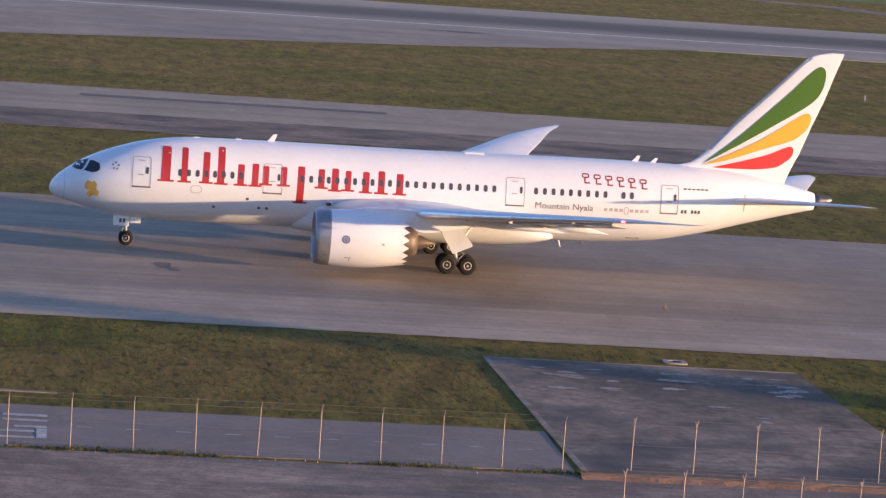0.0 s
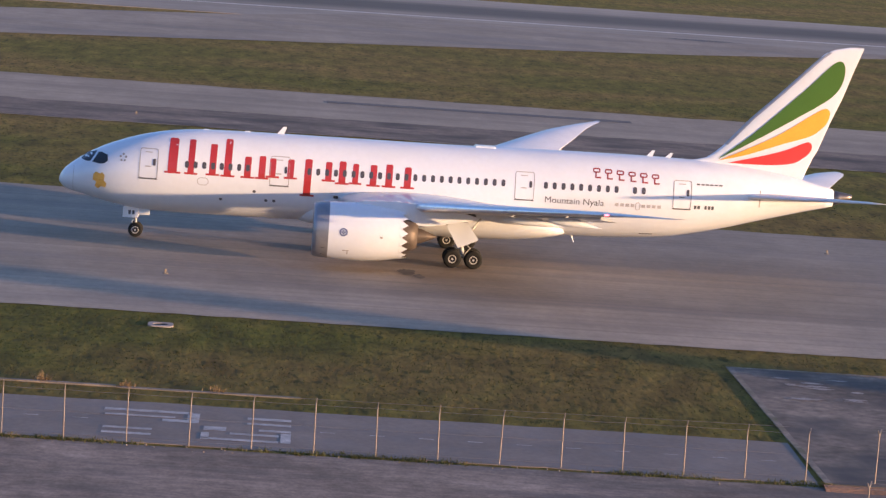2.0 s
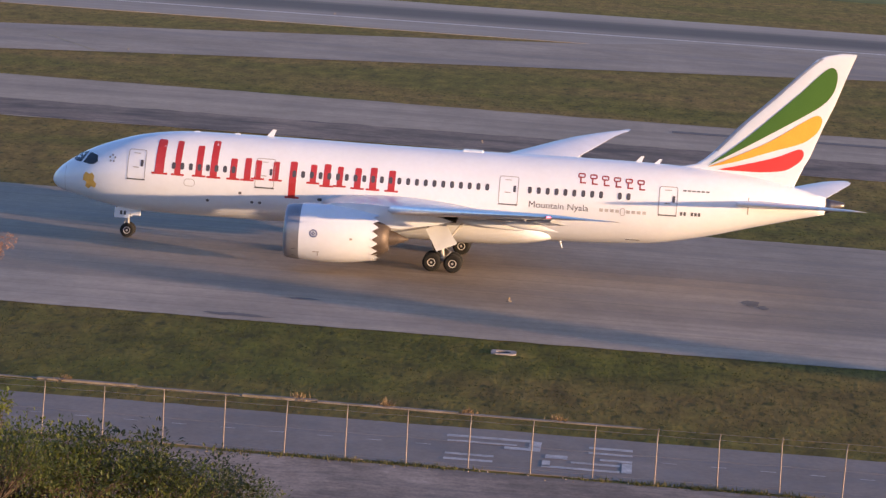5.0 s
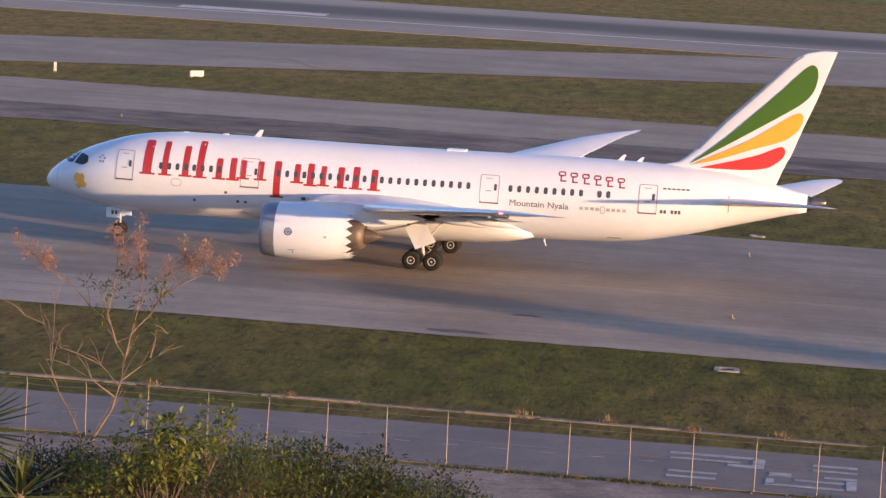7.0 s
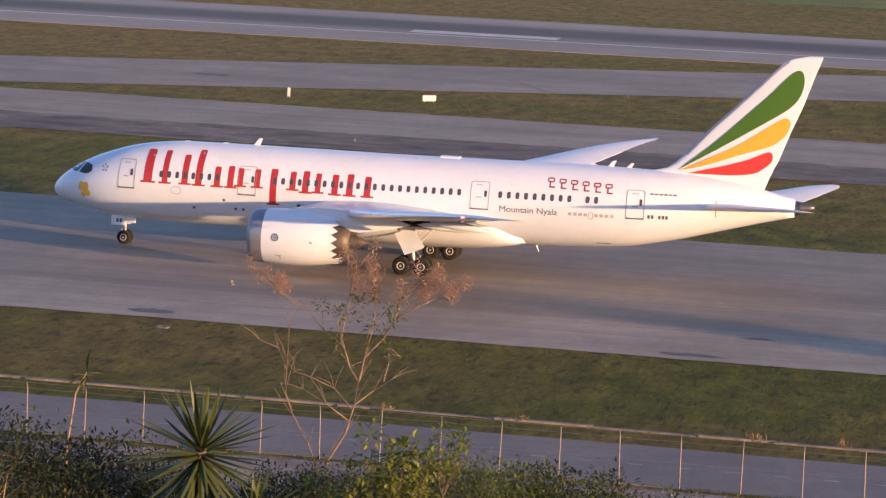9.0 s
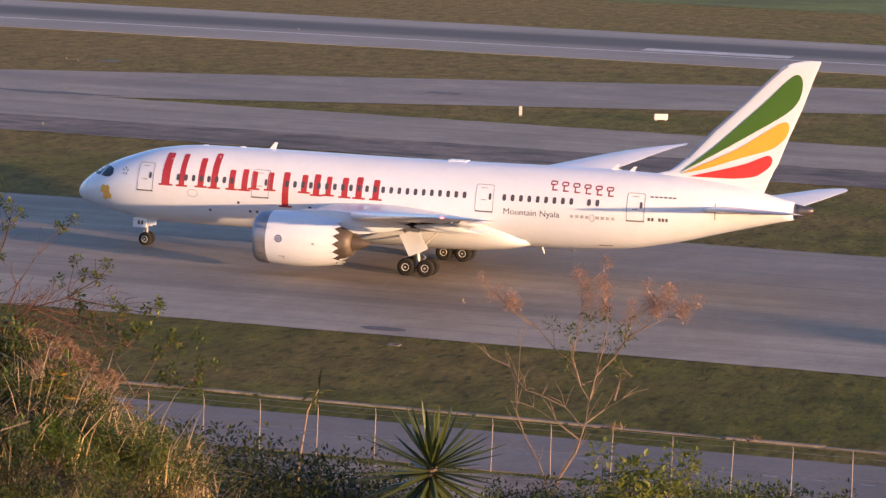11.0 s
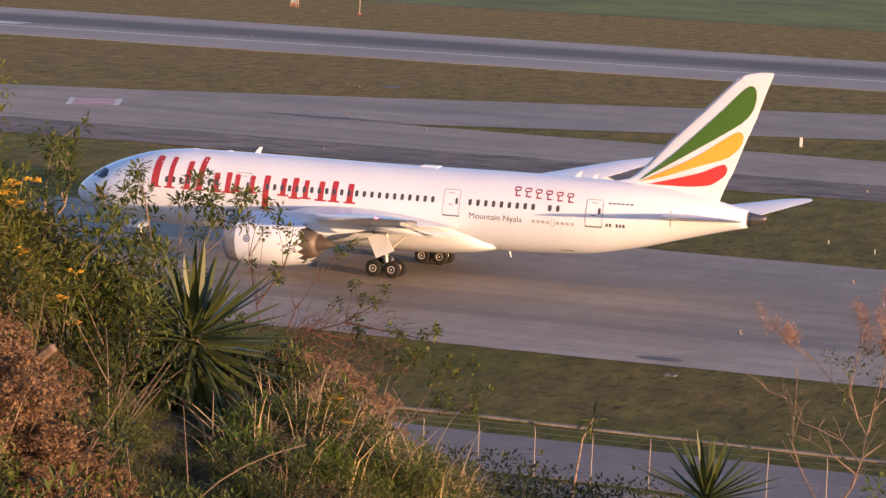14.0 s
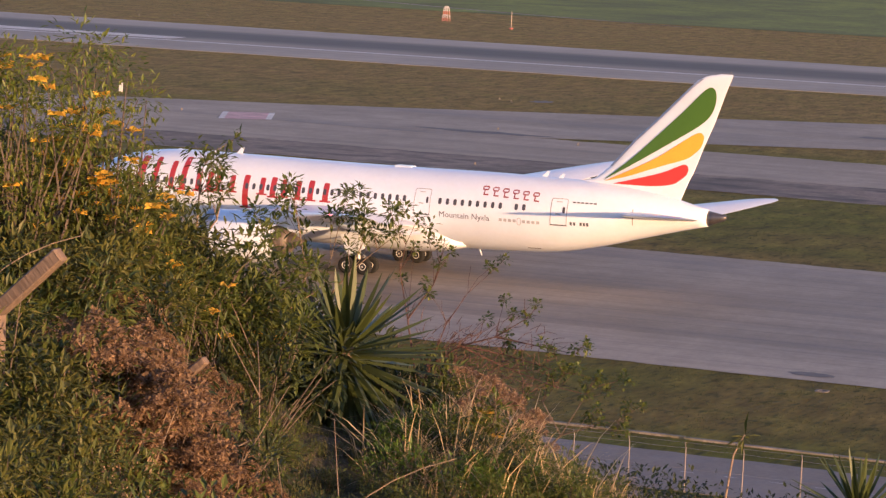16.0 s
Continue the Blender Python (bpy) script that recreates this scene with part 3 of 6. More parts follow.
WING = ((2.0, 18.9, 14.3, 3.75, 1.35), (5.0, 21.1, 11.7, 4.0, 1.25), (9.75, 24.45, 8.4, 4.52, 0.92), (15.0, 28.2, 6.5, 5.22, 0.68), (21.0, 32.45, 4.6, 6.08, 0.46),
        (24.0, 34.6, 3.6, 6.52, 0.34), (26.0, 36.05, 2.8, 6.78, 0.25), (27.4, 37.3, 2.05, 6.95, 0.17), (28.7, 38.65, 1.3, 7.12, 0.10), (29.6, 39.7, 0.75, 7.22, 0.06), (30.05, 40.3, 0.3, 7.32, 0.03))
for side in (-1, 1):
    wing = foil([(side * a, le, ch, h + (0.34 * (a / 30) ** 2 if side > 0 else 0), th) for a, le, ch, h, th in WING], WING_GREY, "wing", airliner, label="light grey swept wing with raked tip")
    # bright leading edge: a thin bowed shell just ahead of the wing's nose
    for a, b in ((10.6, 18.0), (18.1, 25.8)):
        lv, lf = [], []
        for i in range(9):
            y = a + (b - a) * i / 8
            le, th, h = (float(np.interp(y, [w[0] for w in WING], [w[k] for w in WING])) for k in (1, 4, 3))
            for k in range(7):
                w = radians(-80 + 160 * k / 6)
                lv.append((le + 0.10 - 0.20 * math.cos(w), side * y, h + 0.01 + math.sin(w) * th * 0.34))
        for i in range(8):
            for k in range(6):
                lf.append((i * 7 + k, i * 7 + k + 1, (i + 1) * 7 + k + 1, (i + 1) * 7 + k))
        part("leading_edge_slat", (lv, lf), EDGE_METAL, wing, "bright leading-edge slat", smooth=True)
    # flaps hang a little below the trailing edge
    for y0, y1, s0, s1, ch in ((3.4, 8.8, 31.4, 31.3, 2.3), (10.0, 17.5, 31.4, 34.2, 1.5), (17.7, 22.0, 34.35, 36.1, 1.15)):
        fb = bmesh.new()
        z0, z1 = (float(np.interp(y, [w[0] for w in WING], [w[3] for w in WING])) for y in (y0, y1))
        ring_v = []
        for y, s, z in ((y0, s0, z0), (y1, s1, z1)):
            ring_v.append([fb.verts.new((s + u * ch, side * y, z - 0.12 - 0.42 * u * ch * 0.5 + d)) for u, d in ((0, -0.06), (0.12, 0.10), (0.6, 0.06), (1, 0.0), (0.6, -0.06), (0.12, -0.12))])
        for k in range(6):
            fb.faces.new((ring_v[0][k], ring_v[0][(k + 1) % 6], ring_v[1][(k + 1) % 6], ring_v[1][k]))
        fb.faces.new(ring_v[0])
        fb.faces.new(ring_v[1][::-1])
        part("flap", fb, WHITE, wing, "slightly lowered pale flap")
    for y, s, ln in ((6.9, 29.3, 4.6), (13.3, 30.4, 4.2), (18.6, 33.0, 3.6)):
        z = float(np.interp(y, [w[0] for w in WING], [w[3] for w in WING])) - 0.42
        cv, cf = spun([(s + ln * u, 0.01 + 0.27 * math.sin(math.pi * min(1, u * 1.02)) ** 0.8 * (1 - 0.55 * u)) for u in np.linspace(0, 1, 12)], side * y, 0, 14)
        part("flap_track_fairing", ([(x, yy, z + zz * 1.25 - 0.16 * (x - s) / ln - (0.32 * max(0, (x - s) / ln - 0.5))) for x, yy, zz in cv], cf), WHITE, wing, "pale pointed fairing", smooth=True)
    part("position_light", (lambda v, f: ([(x, side * (26.1 + y), z) for x, y, z in v], f))(*tube([(36.0, 0, 6.80), (36.2, 0.12, 6.81)], [0.07, 0.05], 8)), GLOW if side < 0 else GLASS, wing)
    # registration on the wing's top, as bars
    if side > 0:
        for k in range(5):
            a = 17.2 + 0.95 * k
            le, h, th, ch = (float(np.interp(a + 0.3, [w[0] for w in WING], [w[j] for w in WING])) for j in (1, 3, 4, 2))
            q = [(le + 0.8, a), (le + 1.9, a), (le + 2.2, a + 0.55), (le + 1.1, a + 0.55)]
            part("mark_bar", ([(x, y, h + th * 0.5 + 0.018 * ch + 0.05 + 0.145 * (y - a - 0.3)) for x, y in q], [(0, 1, 2, 3)]), INK, wing)
    # tailplane
    foil([(side * y, *r) for y, *r in ((0.6, 47.2, 6.6, 5.75, 0.55), (1.6, 48.1, 5.9, 5.82, 0.50), (5.0, 51.2, 4.15, 6.25, 0.34), (8.8, 54.6, 2.25, 6.72, 0.18), (9.5, 55.5, 1.45, 6.80, 0.10), (9.9, 56.25, 0.5, 6.86, 0.04))],
         WING_GREY, "tailplane", airliner, label="light grey tailplane")
    # engine
    cy, cz = side * 9.75, 2.62
    eng = part("engine", spun([(19.0, 1.915), (19.8, 1.96), (20.6, 1.975), (21.5, 1.95), (22.4, 1.87), (23.2, 1.76), (23.75, 1.67)], cy, cz, 64), WHITE, airliner, "white engine nacelle with a serrated rear edge", smooth=True)
    teeth_v, teeth_f = [], []
    N = 18
    for k in range(N * 2):
        w0 = 2 * math.pi * k / (2 * N)
        rad = 1.67 if k % 2 == 0 else 1.58
        teeth_v.append((23.74, cy + 1.671 * math.cos(w0), cz + 1.671 * math.sin(w0)))
        teeth_v.append((23.92 if k % 2 == 0 else 24.34, cy + rad * math.cos(w0), cz + rad * math.sin(w0)))
        teeth_v.append((23.70, cy + 1.60 * math.cos(w0), cz + 1.60 * math.sin(w0)))
    for k in range(N * 2):
        j = (k + 1) % (N * 2)
        teeth_f += [(3 * k, 3 * k + 1, 3 * j + 1, 3 * j), (3 * k + 1, 3 * k + 2, 3 * j + 2, 3 * j + 1)]
    part("chevron_nozzle", (teeth_v, teeth_f), WHITE, eng, "serrated nozzle edge")
    part("inlet_lip", spun([(18.9, 1.50), (18.3, 1.54), (18.02, 1.62), (17.93, 1.71), (18.0, 1.80), (18.25, 1.86), (18.6, 1.895), (19.0, 1.916)], cy, cz, 64), LIP_METAL, eng, "grey metal inlet lip", smooth=True)
    part("inlet_duct", spun([(18.9, 1.50), (20.2, 1.45), (20.2, 0.0)], cy, cz, 40), DARK, eng)
    part("spinner", spun([(19.3, 0.0), (19.5, 0.18), (20.15, 0.5)], cy, cz, 24), INK, eng, smooth=True)
    part("bypass_duct", spun([(23.72, 1.60), (22.9, 1.5), (22.9, 0.9)], cy, cz, 40), DARK, eng)
    part("core_cowl", spun([(22.9, 1.25), (23.8, 1.26), (24.5, 1.10), (25.0, 0.86), (25.0, 0.62), (24.6, 0.6)], cy, cz - 0.02, 40), CORE_METAL, eng, "brown heat-stained core cowl", smooth=True)
    part("exhaust_plug", spun([(24.6, 0.58), (25.3, 0.48), (26.0, 0.18), (26.35, 0.02)], cy, cz - 0.02, 28), CORE_METAL, eng, "pointed exhaust plug", smooth=True)
    pb = bmesh.new()
    prof = [(20.2, 4.48, 0.06), (21.2, 4.78, 0.30), (23.4, 4.86, 0.42), (26.5, 4.7, 0.42), (29.2, 4.05, 0.06), (28.0, 3.72, 0.16), (25.6, 3.30, 0.30), (24.4, 3.42, 0.34), (23.0, 4.0, 0.36), (21.4, 4.42, 0.28)]
    la = [pb.verts.new((x, cy - t, z)) for x, z, t in prof]
    lb = [pb.verts.new((x, cy + t, z)) for x, z, t in prof]
    pb.faces.new(la)
    pb.faces.new(lb[::-1])
    for k in range(len(prof)):
        pb.faces.new((la[k], lb[k], lb[(k + 1) % len(prof)], la[(k + 1) % len(prof)]))
    bmesh.ops.triangulate(pb, faces=pb.faces)
    part("pylon", pb, WHITE, eng, "white engine pylon")
    # emblem and small vents on the nacelle's outer side
    ev = [(20.0 + 0.27 * math.cos(a), 2.62 + 0.15 + 0.27 * math.sin(a)) for a in np.linspace(0, 2 * math.pi, 28, endpoint=False)]
    ei = [(20.0 + 0.19 * math.cos(a), 2.77 + 0.19 * math.sin(a)) for a in np.linspace(0, 2 * math.pi, 28, endpoint=False)]

    def on_nacelle(x, z, off=0.015):
        r = float(np.interp(x, (19.0, 19.8, 20.6, 21.5, 22.4, 23.2), (1.915, 1.96, 1.975, 1.95, 1.87, 1.76))) + off
        return (x, cy + side * math.sqrt(max(r * r - (z - cz) ** 2, 0)), z)
    em = part("engine_emblem", ([on_nacelle(x, z) for x, z in ev + ei], [(i, (i + 1) % 28, (i + 1) % 28 + 28, i + 28) for i in range(28)]), NAVY, eng, "navy round emblem")
    for dx, dz in ((0, 0.09), (0, -0.09), (0.09, 0), (-0.09, 0)):
        part("emblem_bar", ([on_nacelle(20.0 + dx + a, 2.77 + dz + b) for a, b in ((-0.05, -0.05), (0.05, -0.05), (0.05, 0.05), (-0.05, 0.05))], [(0, 1, 2, 3)]), NAVY, em)
    for x, z, w, h in ((22.55, 2.55, 0.09, 0.07), (20.2, 1.50, 0.22, 0.03), (20.32, 1.35, 0.03, 0.14)):
        part("nacelle_vent", ([on_nacelle(x + a * w, z + b * h) for a, b in ((-1, -1), (1, -1), (1, 1), (-1, 1))], [(0, 1, 2, 3)]), SEAM, eng)
    part("lip_scuff", ([on_nacelle(19.04 - a * 0.5, 1.62 - b * 0.55, -0.03 + 0.02) for a, b in ((0, 0), (1, 0), (1, 1), (0, 1))], [(0, 1, 2, 3)]), INK, eng)

# belly and wing-root fairing
fv, ff = [], []
fst = (16.5, 17.4, 18.8, 21, 25, 29, 32, 34, 35.2, 36.0)
fwd = (0.6, 1.9, 2.75, 3.2, 3.3, 3.3, 3.25, 2.95, 2.3, 0.9)
flo = (2.1, 1.85, 1.68, 1.55, 1.5, 1.5, 1.62, 1.85, 2.1, 2.3)
fhi = (2.5, 3.1, 3.85, 4.4, 4.5, 4.35, 3.95, 3.4, 2.85, 2.5)
for s, w, lo, hi in zip(fst, fwd, flo, fhi):
    for k in range(25):
        a = math.pi * k / 24
        c, q = math.cos(a), math.sin(a)
        fv.append((s, -w * math.copysign(abs(c) ** 0.7, c), hi + (lo - hi) * abs(q) ** 0.75))
for i in range(len(fst) - 1):
    for k in range(24):
        ff.append((i * 25 + k, (i + 1) * 25 + k, (i + 1) * 25 + k + 1, i * 25 + k + 1))
part("belly_fairing", (fv, ff), WHITE, airliner, "white wing-root fairing", smooth=True)

# fin: white, with three painted fields on each side
FIN = ((7.0, 43.2, 9.15, 0.45), (7.95, 43.6, 9.1, 0.42), (8.1, 44.7, 8.05, 0.44), (8.3, 45.45, 7.4, 0.5), (8.7, 46.0, 7.0, 0.55), (9.2, 46.55, 6.72, 0.55), (11.33, 48.42, 5.62, 0.46), (13.2, 50.33, 4.47, 0.38), (15.15, 52.22, 3.22, 0.28), (16.2, 53.28, 2.54, 0.2),
       (16.5, 53.9, 2.03, 0.14), (16.74, 55.0, 1.0, 0.05))
fin = foil([(z, le, ch, 0, th) for z, le, ch, th in FIN], WHITE, "fin", airliner, "z", "tall white fin", 16)


def fin_side(x, z, off):
    zs = [f[0] for f in FIN]
    le, ch, th = (float(np.interp(z, zs, [f[k] for f in FIN])) for k in (1, 2, 3))
    u = max(0.002, min(0.999, (x - le) / ch))
    return (1.48 * math.sqrt(u) - 0.63 * u - 1.758 * u * u + 1.421 * u ** 3 - 0.5075 * u ** 4) * th + off


def fin_field(name, outline, mat, label):
    xs, zs = [p[0] for p in outline], [p[1] for p in outline]
    for side in (-1, 1):
        bm = bmesh.new()
        bm.faces.new([bm.verts.new((x, 0, z)) for x, z in outline])
        for axis, lo, hi in ((0, min(xs), max(xs)), (2, min(zs), max(zs))):
            for k in range(1, int((hi - lo) / 0.4) + 1):
                q, nrm = Vector((0, 0, 0)), Vector((0, 0, 0))
                q[axis], nrm[axis] = lo + 0.4 * k, 1
                bmesh.ops.bisect_plane(bm, geom=bm.verts[:] + bm.edges[:] + bm.faces[:], plane_co=q, plane_no=nrm)
        bmesh.ops.triangulate(bm, faces=bm.faces)
        for v in bm.verts:
            v.co.y = side * fin_side(v.co.x, v.co.z, 0.009)
        part(name, bm, mat, fin, label)


def looped(pts, per=6):
    """A closed smooth outline through pts; its first point stays a sharp corner."""
    n, out = len(pts), []
    for i in range(n):
        p0, p1, p2, p3 = pts[i - 1] if i else pts[0], pts[i], pts[(i + 1) % n], pts[(i + 2) % n] if (i + 1) % n else pts[0]
        for k in range(per):
            u = k / per
            out.append(tuple(0.5 * (2 * p1[c] + (p2[c] - p0[c]) * u + (2 * p0[c] - 5 * p1[c] + 4 * p2[c] - p3[c]) * u * u + (3 * p1[c] - p0[c] - 3 * p2[c] + p3[c]) * u ** 3) for c in (0, 1)))
    return out


fin_field("green_field", looped([(46.2, 8.2), (48.48, 10.08), (50.39, 11.9), (52.29, 13.78), (53.42, 15.0), (54.05, 15.58), (54.45, 15.70), (54.72, 15.42), (54.78, 14.8), (54.6, 14.0), (54.15, 13.3), (53.23, 12.55), (50.48, 10.79), (48.4, 9.5)]), GREEN, "dark green painted field")
fin_field("yellow_field", looped([(46.3, 8.15), (48.55, 9.24), (50.53, 10.30), (52.48, 11.64), (53.3, 12.18), (53.75, 12.28), (53.97, 11.95), (53.8, 11.3), (53.4, 10.8), (52.6, 10.24), (50.59, 9.54), (48.18, 8.66)]), YELLOW, "golden yellow painted field")
fin_field("red_field", looped([(47.0, 8.02), (49.43, 8.68), (51.04, 9.19), (52.2, 9.72), (52.65, 9.84), (52.88, 9.58), (52.75, 9.1), (52.3, 8.68), (51.6, 8.27), (50.2, 8.06), (48.6, 8.02)]), FIN_RED, "bright red painted field")
for side in (-1, 1):
    rows_z = [9.3 + 0.5 * k for k in range(15)]
    ev2 = []
    for z in rows_z:
        le = float(np.interp(z, [f[0] for f in FIN], [f[1] for f in FIN]))
        for j in range(5):
            x = le - 0.012 + 0.28 * (j / 4) ** 2
            ev2.append((x, side * (fin_side(x, z, 0.012) if j else 0.0), z))
    part("fin_leading_edge", (ev2, [(i * 5 + j, i * 5 + j + 1, i * 5 + j + 6, i * 5 + j + 5) for i in range(14) for j in range(4)]), FIN_GREY, fin, "grey leading edge", smooth=True)

# aerials
for s, z, h, ln in ((15.2, 7.92, 0.50, 0.35), (41.3, 8.10, 0.42, 0.30), (42.6, 8.08, 0.34, 0.28)):
    ab = bmesh.new()
    av = [ab.verts.new(v) for v in ((s - 0.15, -0.04, z - 0.05), (s + ln, -0.04, z - 0.05), (s + ln + 0.2, -0.012, z + h), (s + 0.28, -0.012, z + h),
                                    (s - 0.15, 0.04, z - 0.05), (s + ln, 0.04, z - 0.05), (s + ln + 0.2, 0.012, z + h), (s + 0.28, 0.012, z + h))]
    for q in ((0, 1, 2, 3), (7, 6, 5, 4), (0, 4, 5, 1), (1, 5, 6, 2), (2, 6, 7, 3), (3, 7, 4, 0)):
        ab.faces.new([av[i] for i in q])
    part("blade_aerial", ab, WHITE, airliner)
part("belly_aerial", (lambda v, f: (v, f))(*tube([(36.3, 0, 2.1), (36.5, 0, 1.62)], [0.08, 0.04], 8)), WHITE, airliner)
for s, z in ((9.9, 7.86), (12.8, 7.92)):
    part("roof_fairing", box_bm(s, s + 0.4, -0.15, 0.15, z - 0.08, z + 0.045, 0.03), WHITE, airliner)
part("satellite_fairing", box_bm(29.0, 30.5, -0.5, 0.5, 7.85, 8.06, 0.08), WHITE, airliner, "flat white aerial hump")

# landing gear
wheels = []


def wheel(s, y, r, w, hub):
    pro = [(-w / 2 + 0.02, hub), (-w / 2, hub + 0.02), (-w / 2, r * 0.80), (-w * 0.42, r * 0.93), (-w * 0.22, r), (w * 0.22, r), (w * 0.42, r * 0.93), (w / 2, r * 0.80), (w / 2, hub + 0.02), (w / 2 - 0.02, hub)]
    v, f = spun(pro, 0, 0, 28)
    ob = part("wheel", ([(y2, x, z) for x, y2, z in v], f), RUBBER, airliner, "black tyre on a pale rim", smooth=True)
    ob.matrix_basis = pose(s, y, r)
    rv, rf = spun([(-w / 2 + 0.02, 0.0), (-w / 2 - 0.01, hub * 0.22), (-w / 2 + 0.03, hub * 0.30), (-w / 2 + 0.08, hub * 0.55), (-w / 2 + 0.08, hub * 0.80), (-w / 2 + 0.01, hub + 0.01),
                   (w / 2 - 0.01, hub + 0.01), (w / 2 - 0.08, hub * 0.80), (w / 2 - 0.08, hub * 0.55), (w / 2 + 0.01, hub * 0.22), (w / 2 - 0.02, 0.0)], 0, 0, 24)
    part("rim", ([(y2, x, z) for x, y2, z in rv], rf), RIM_DARK, ob, "dark metal wheel hub", smooth=True)
    for sd in (-1, 1):
        gv2, gf2 = spun([(sd * (w / 2 - 0.03), hub * 0.80), (sd * (w / 2 + 0.012), hub * 0.84), (sd * (w / 2 + 0.012), hub * 0.98), (sd * (w / 2 - 0.01), hub * 1.03)], 0, 0, 28)
        part("rim_ring", ([(y2, x, z) for x, y2, z in gv2], gf2), RIM, ob, "pale metal rim edge", smooth=True)
        gv2, gf2 = spun([(sd * (w / 2 + 0.015), 0.0), (sd * (w / 2 + 0.015), hub * 0.30)], 0, 0, 14)
        part("hub_cap", ([(y2, x, z) for x, y2, z in gv2], gf2), STRUT, ob)
    for k in range(7):
        a = 2 * math.pi * k / 7
        for sd in (-1, 1):
            hole = [(0.62 * hub * math.cos(a) + 0.055 * hub * 2 * math.cos(b), sd * (w / 2 - 0.062), 0.62 * hub * math.sin(a) + 0.055 * hub * 2 * math.sin(b)) for b in np.linspace(0, 2 * math.pi, 8, endpoint=False)]
            # flat near-black disc painted for the shade in each hole
            part("rim_hole", (hole, [tuple(range(8))]), DARK, ob)
    wheels.append((ob, r))


for y in (-0.36, 0.36):
    wheel(5.55, y, 0.51, 0.36, 0.25)
for y in (-5.60, -4.25, 4.25, 5.60):
    for s in (27.70, 29.16):
        wheel(s, y, 0.64, 0.50, 0.275)
nose_gear = part("nose_gear", joined([tube([(5.55, 0, 0.51), (5.50, 0, 2.3)], [0.09, 0.12], 12), tube([(5.55, -0.4, 0.51), (5.55, 0.4, 0.51)], [0.06, 0.06], 10),
                                     tube([(5.5, 0, 1.5), (6.4, 0, 2.1)], [0.05, 0.05], 8), tube([(5.42, 0, 0.75), (5.25, 0, 1.0), (5.42, 0, 1.25)], [0.04, 0.05, 0.04], 8)]), STRUT, airliner, "grey nose gear leg")
part("nose_gear_door", box_bm(4.62, 5.72, -0.62, -0.56, 1.38, 2.12, 0.02), WHITE, nose_gear, "white gear door with a dark mark")
part("nose_gear_door", box_bm(4.62, 5.72, 0.56, 0.62, 1.38, 2.12, 0.02), WHITE, nose_gear, "white gear door")
part("nose_gear_door", box_bm(5.78, 6.5, -0.60, -0.55, 1.62, 2.1, 0.02), WHITE, nose_gear, "white gear door")
for x in (5.02, 5.28):
    part("mark_bar", box_bm(x, x + 0.17, -0.635, -0.622, 1.62, 1.90), INK, nose_gear)
part("taxi_light", tube([(5.3, -0.12, 1.45), (5.2, -0.12, 1.45)], [0.10, 0.11], 12), STRUT, nose_gear)
for side in (-1, 1):
    y = side * 4.92
    gear = part("main_gear", joined([tube([(28.43, y, 0.7), (28.2, y - side * 0.25, 2.2), (28.1, y - side * 0.5, 3.9)], [0.14, 0.19, 0.2], 14), tube([(27.6, y, 0.64), (28.43, y, 0.78), (29.26, y, 0.64)], [0.12, 0.17, 0.12], 10),
                                     *[tube([(s, y - 0.75, 0.64), (s, y + 0.75, 0.64)], [0.08, 0.08], 10) for s in (27.7, 29.16)],
                                     tube([(28.3, y, 1.6), (29.6, y - side * 1.2, 3.3)], [0.07, 0.08], 8), tube([(28.3, y, 1.5), (27.0, y - side * 0.6, 3.2)], [0.07, 0.08], 8),
                                     tube([(28.6, y, 0.95), (28.95, y, 1.35), (28.4, y, 1.75)], [0.05, 0.06, 0.05], 8)]), STRUT, airliner, "grey four-wheel main gear leg")
    db = bmesh.new()
    quad = ((27.15, 2.92, 5.75), (28.44, 3.50, 5.70), (28.95, 2.70, 5.92), (29.40, 2.12, 6.06), (29.30, 2.02, 6.06), (28.02, 1.46, 6.10))
    qa = [db.verts.new((x, side * yy, z)) for x, z, yy in quad]
    qb = [db.verts.new((x, side * (yy - 0.09), z)) for x, z, yy in quad]
    db.faces.new(qa)
    db.faces.new(qb[::-1])
    for k in range(6):
        db.faces.new((qa[k], qb[k], qb[(k + 1) % 6], qa[(k + 1) % 6]))
    part("gear_door", db, WHITE, gear, "pale main gear door")
    part("gear_bay", box_bm(27.3, 29.2, min(side * 3.2, side * 5.2), max(side * 3.2, side * 5.2), 3.42, 3.62, 0.04), DARK, gear, "near-black box that paints the open gear bay's shade")
part("landing_light", tube([(19.35, -3.05, 4.05), (19.5, -3.3, 4.08)], [0.12, 0.12], 10), GLASS, airliner)

TAXI = (  # seconds, where the nose is along the taxiway
    (0.0, 0.31),
    (0.5, -3.85),
    (1.0, -7.99),
    (1.5, -12.12),
    (2.0, -16.28),
    (2.5, -20.44),
    (3.0, -24.61),
    (3.5, -28.81),
    (4.0, -33.02),
    (6.5, -54.20),
    (7.0, -58.44),
    (7.5, -62.73),
    (8.0, -67.07),
    (8.5, -71.44),
    (9.0, -75.75),
    (11.5, -96.56),
    (12.0, -100.68),
    (12.5, -104.74),
    (13.0, -108.75),
    (13.5, -112.66),
    (14.0, -116.47),
    (14.5, -120.15),
    (15.0, -123.84),
    (15.5, -127.54),
    (16.0, -131.21),
)


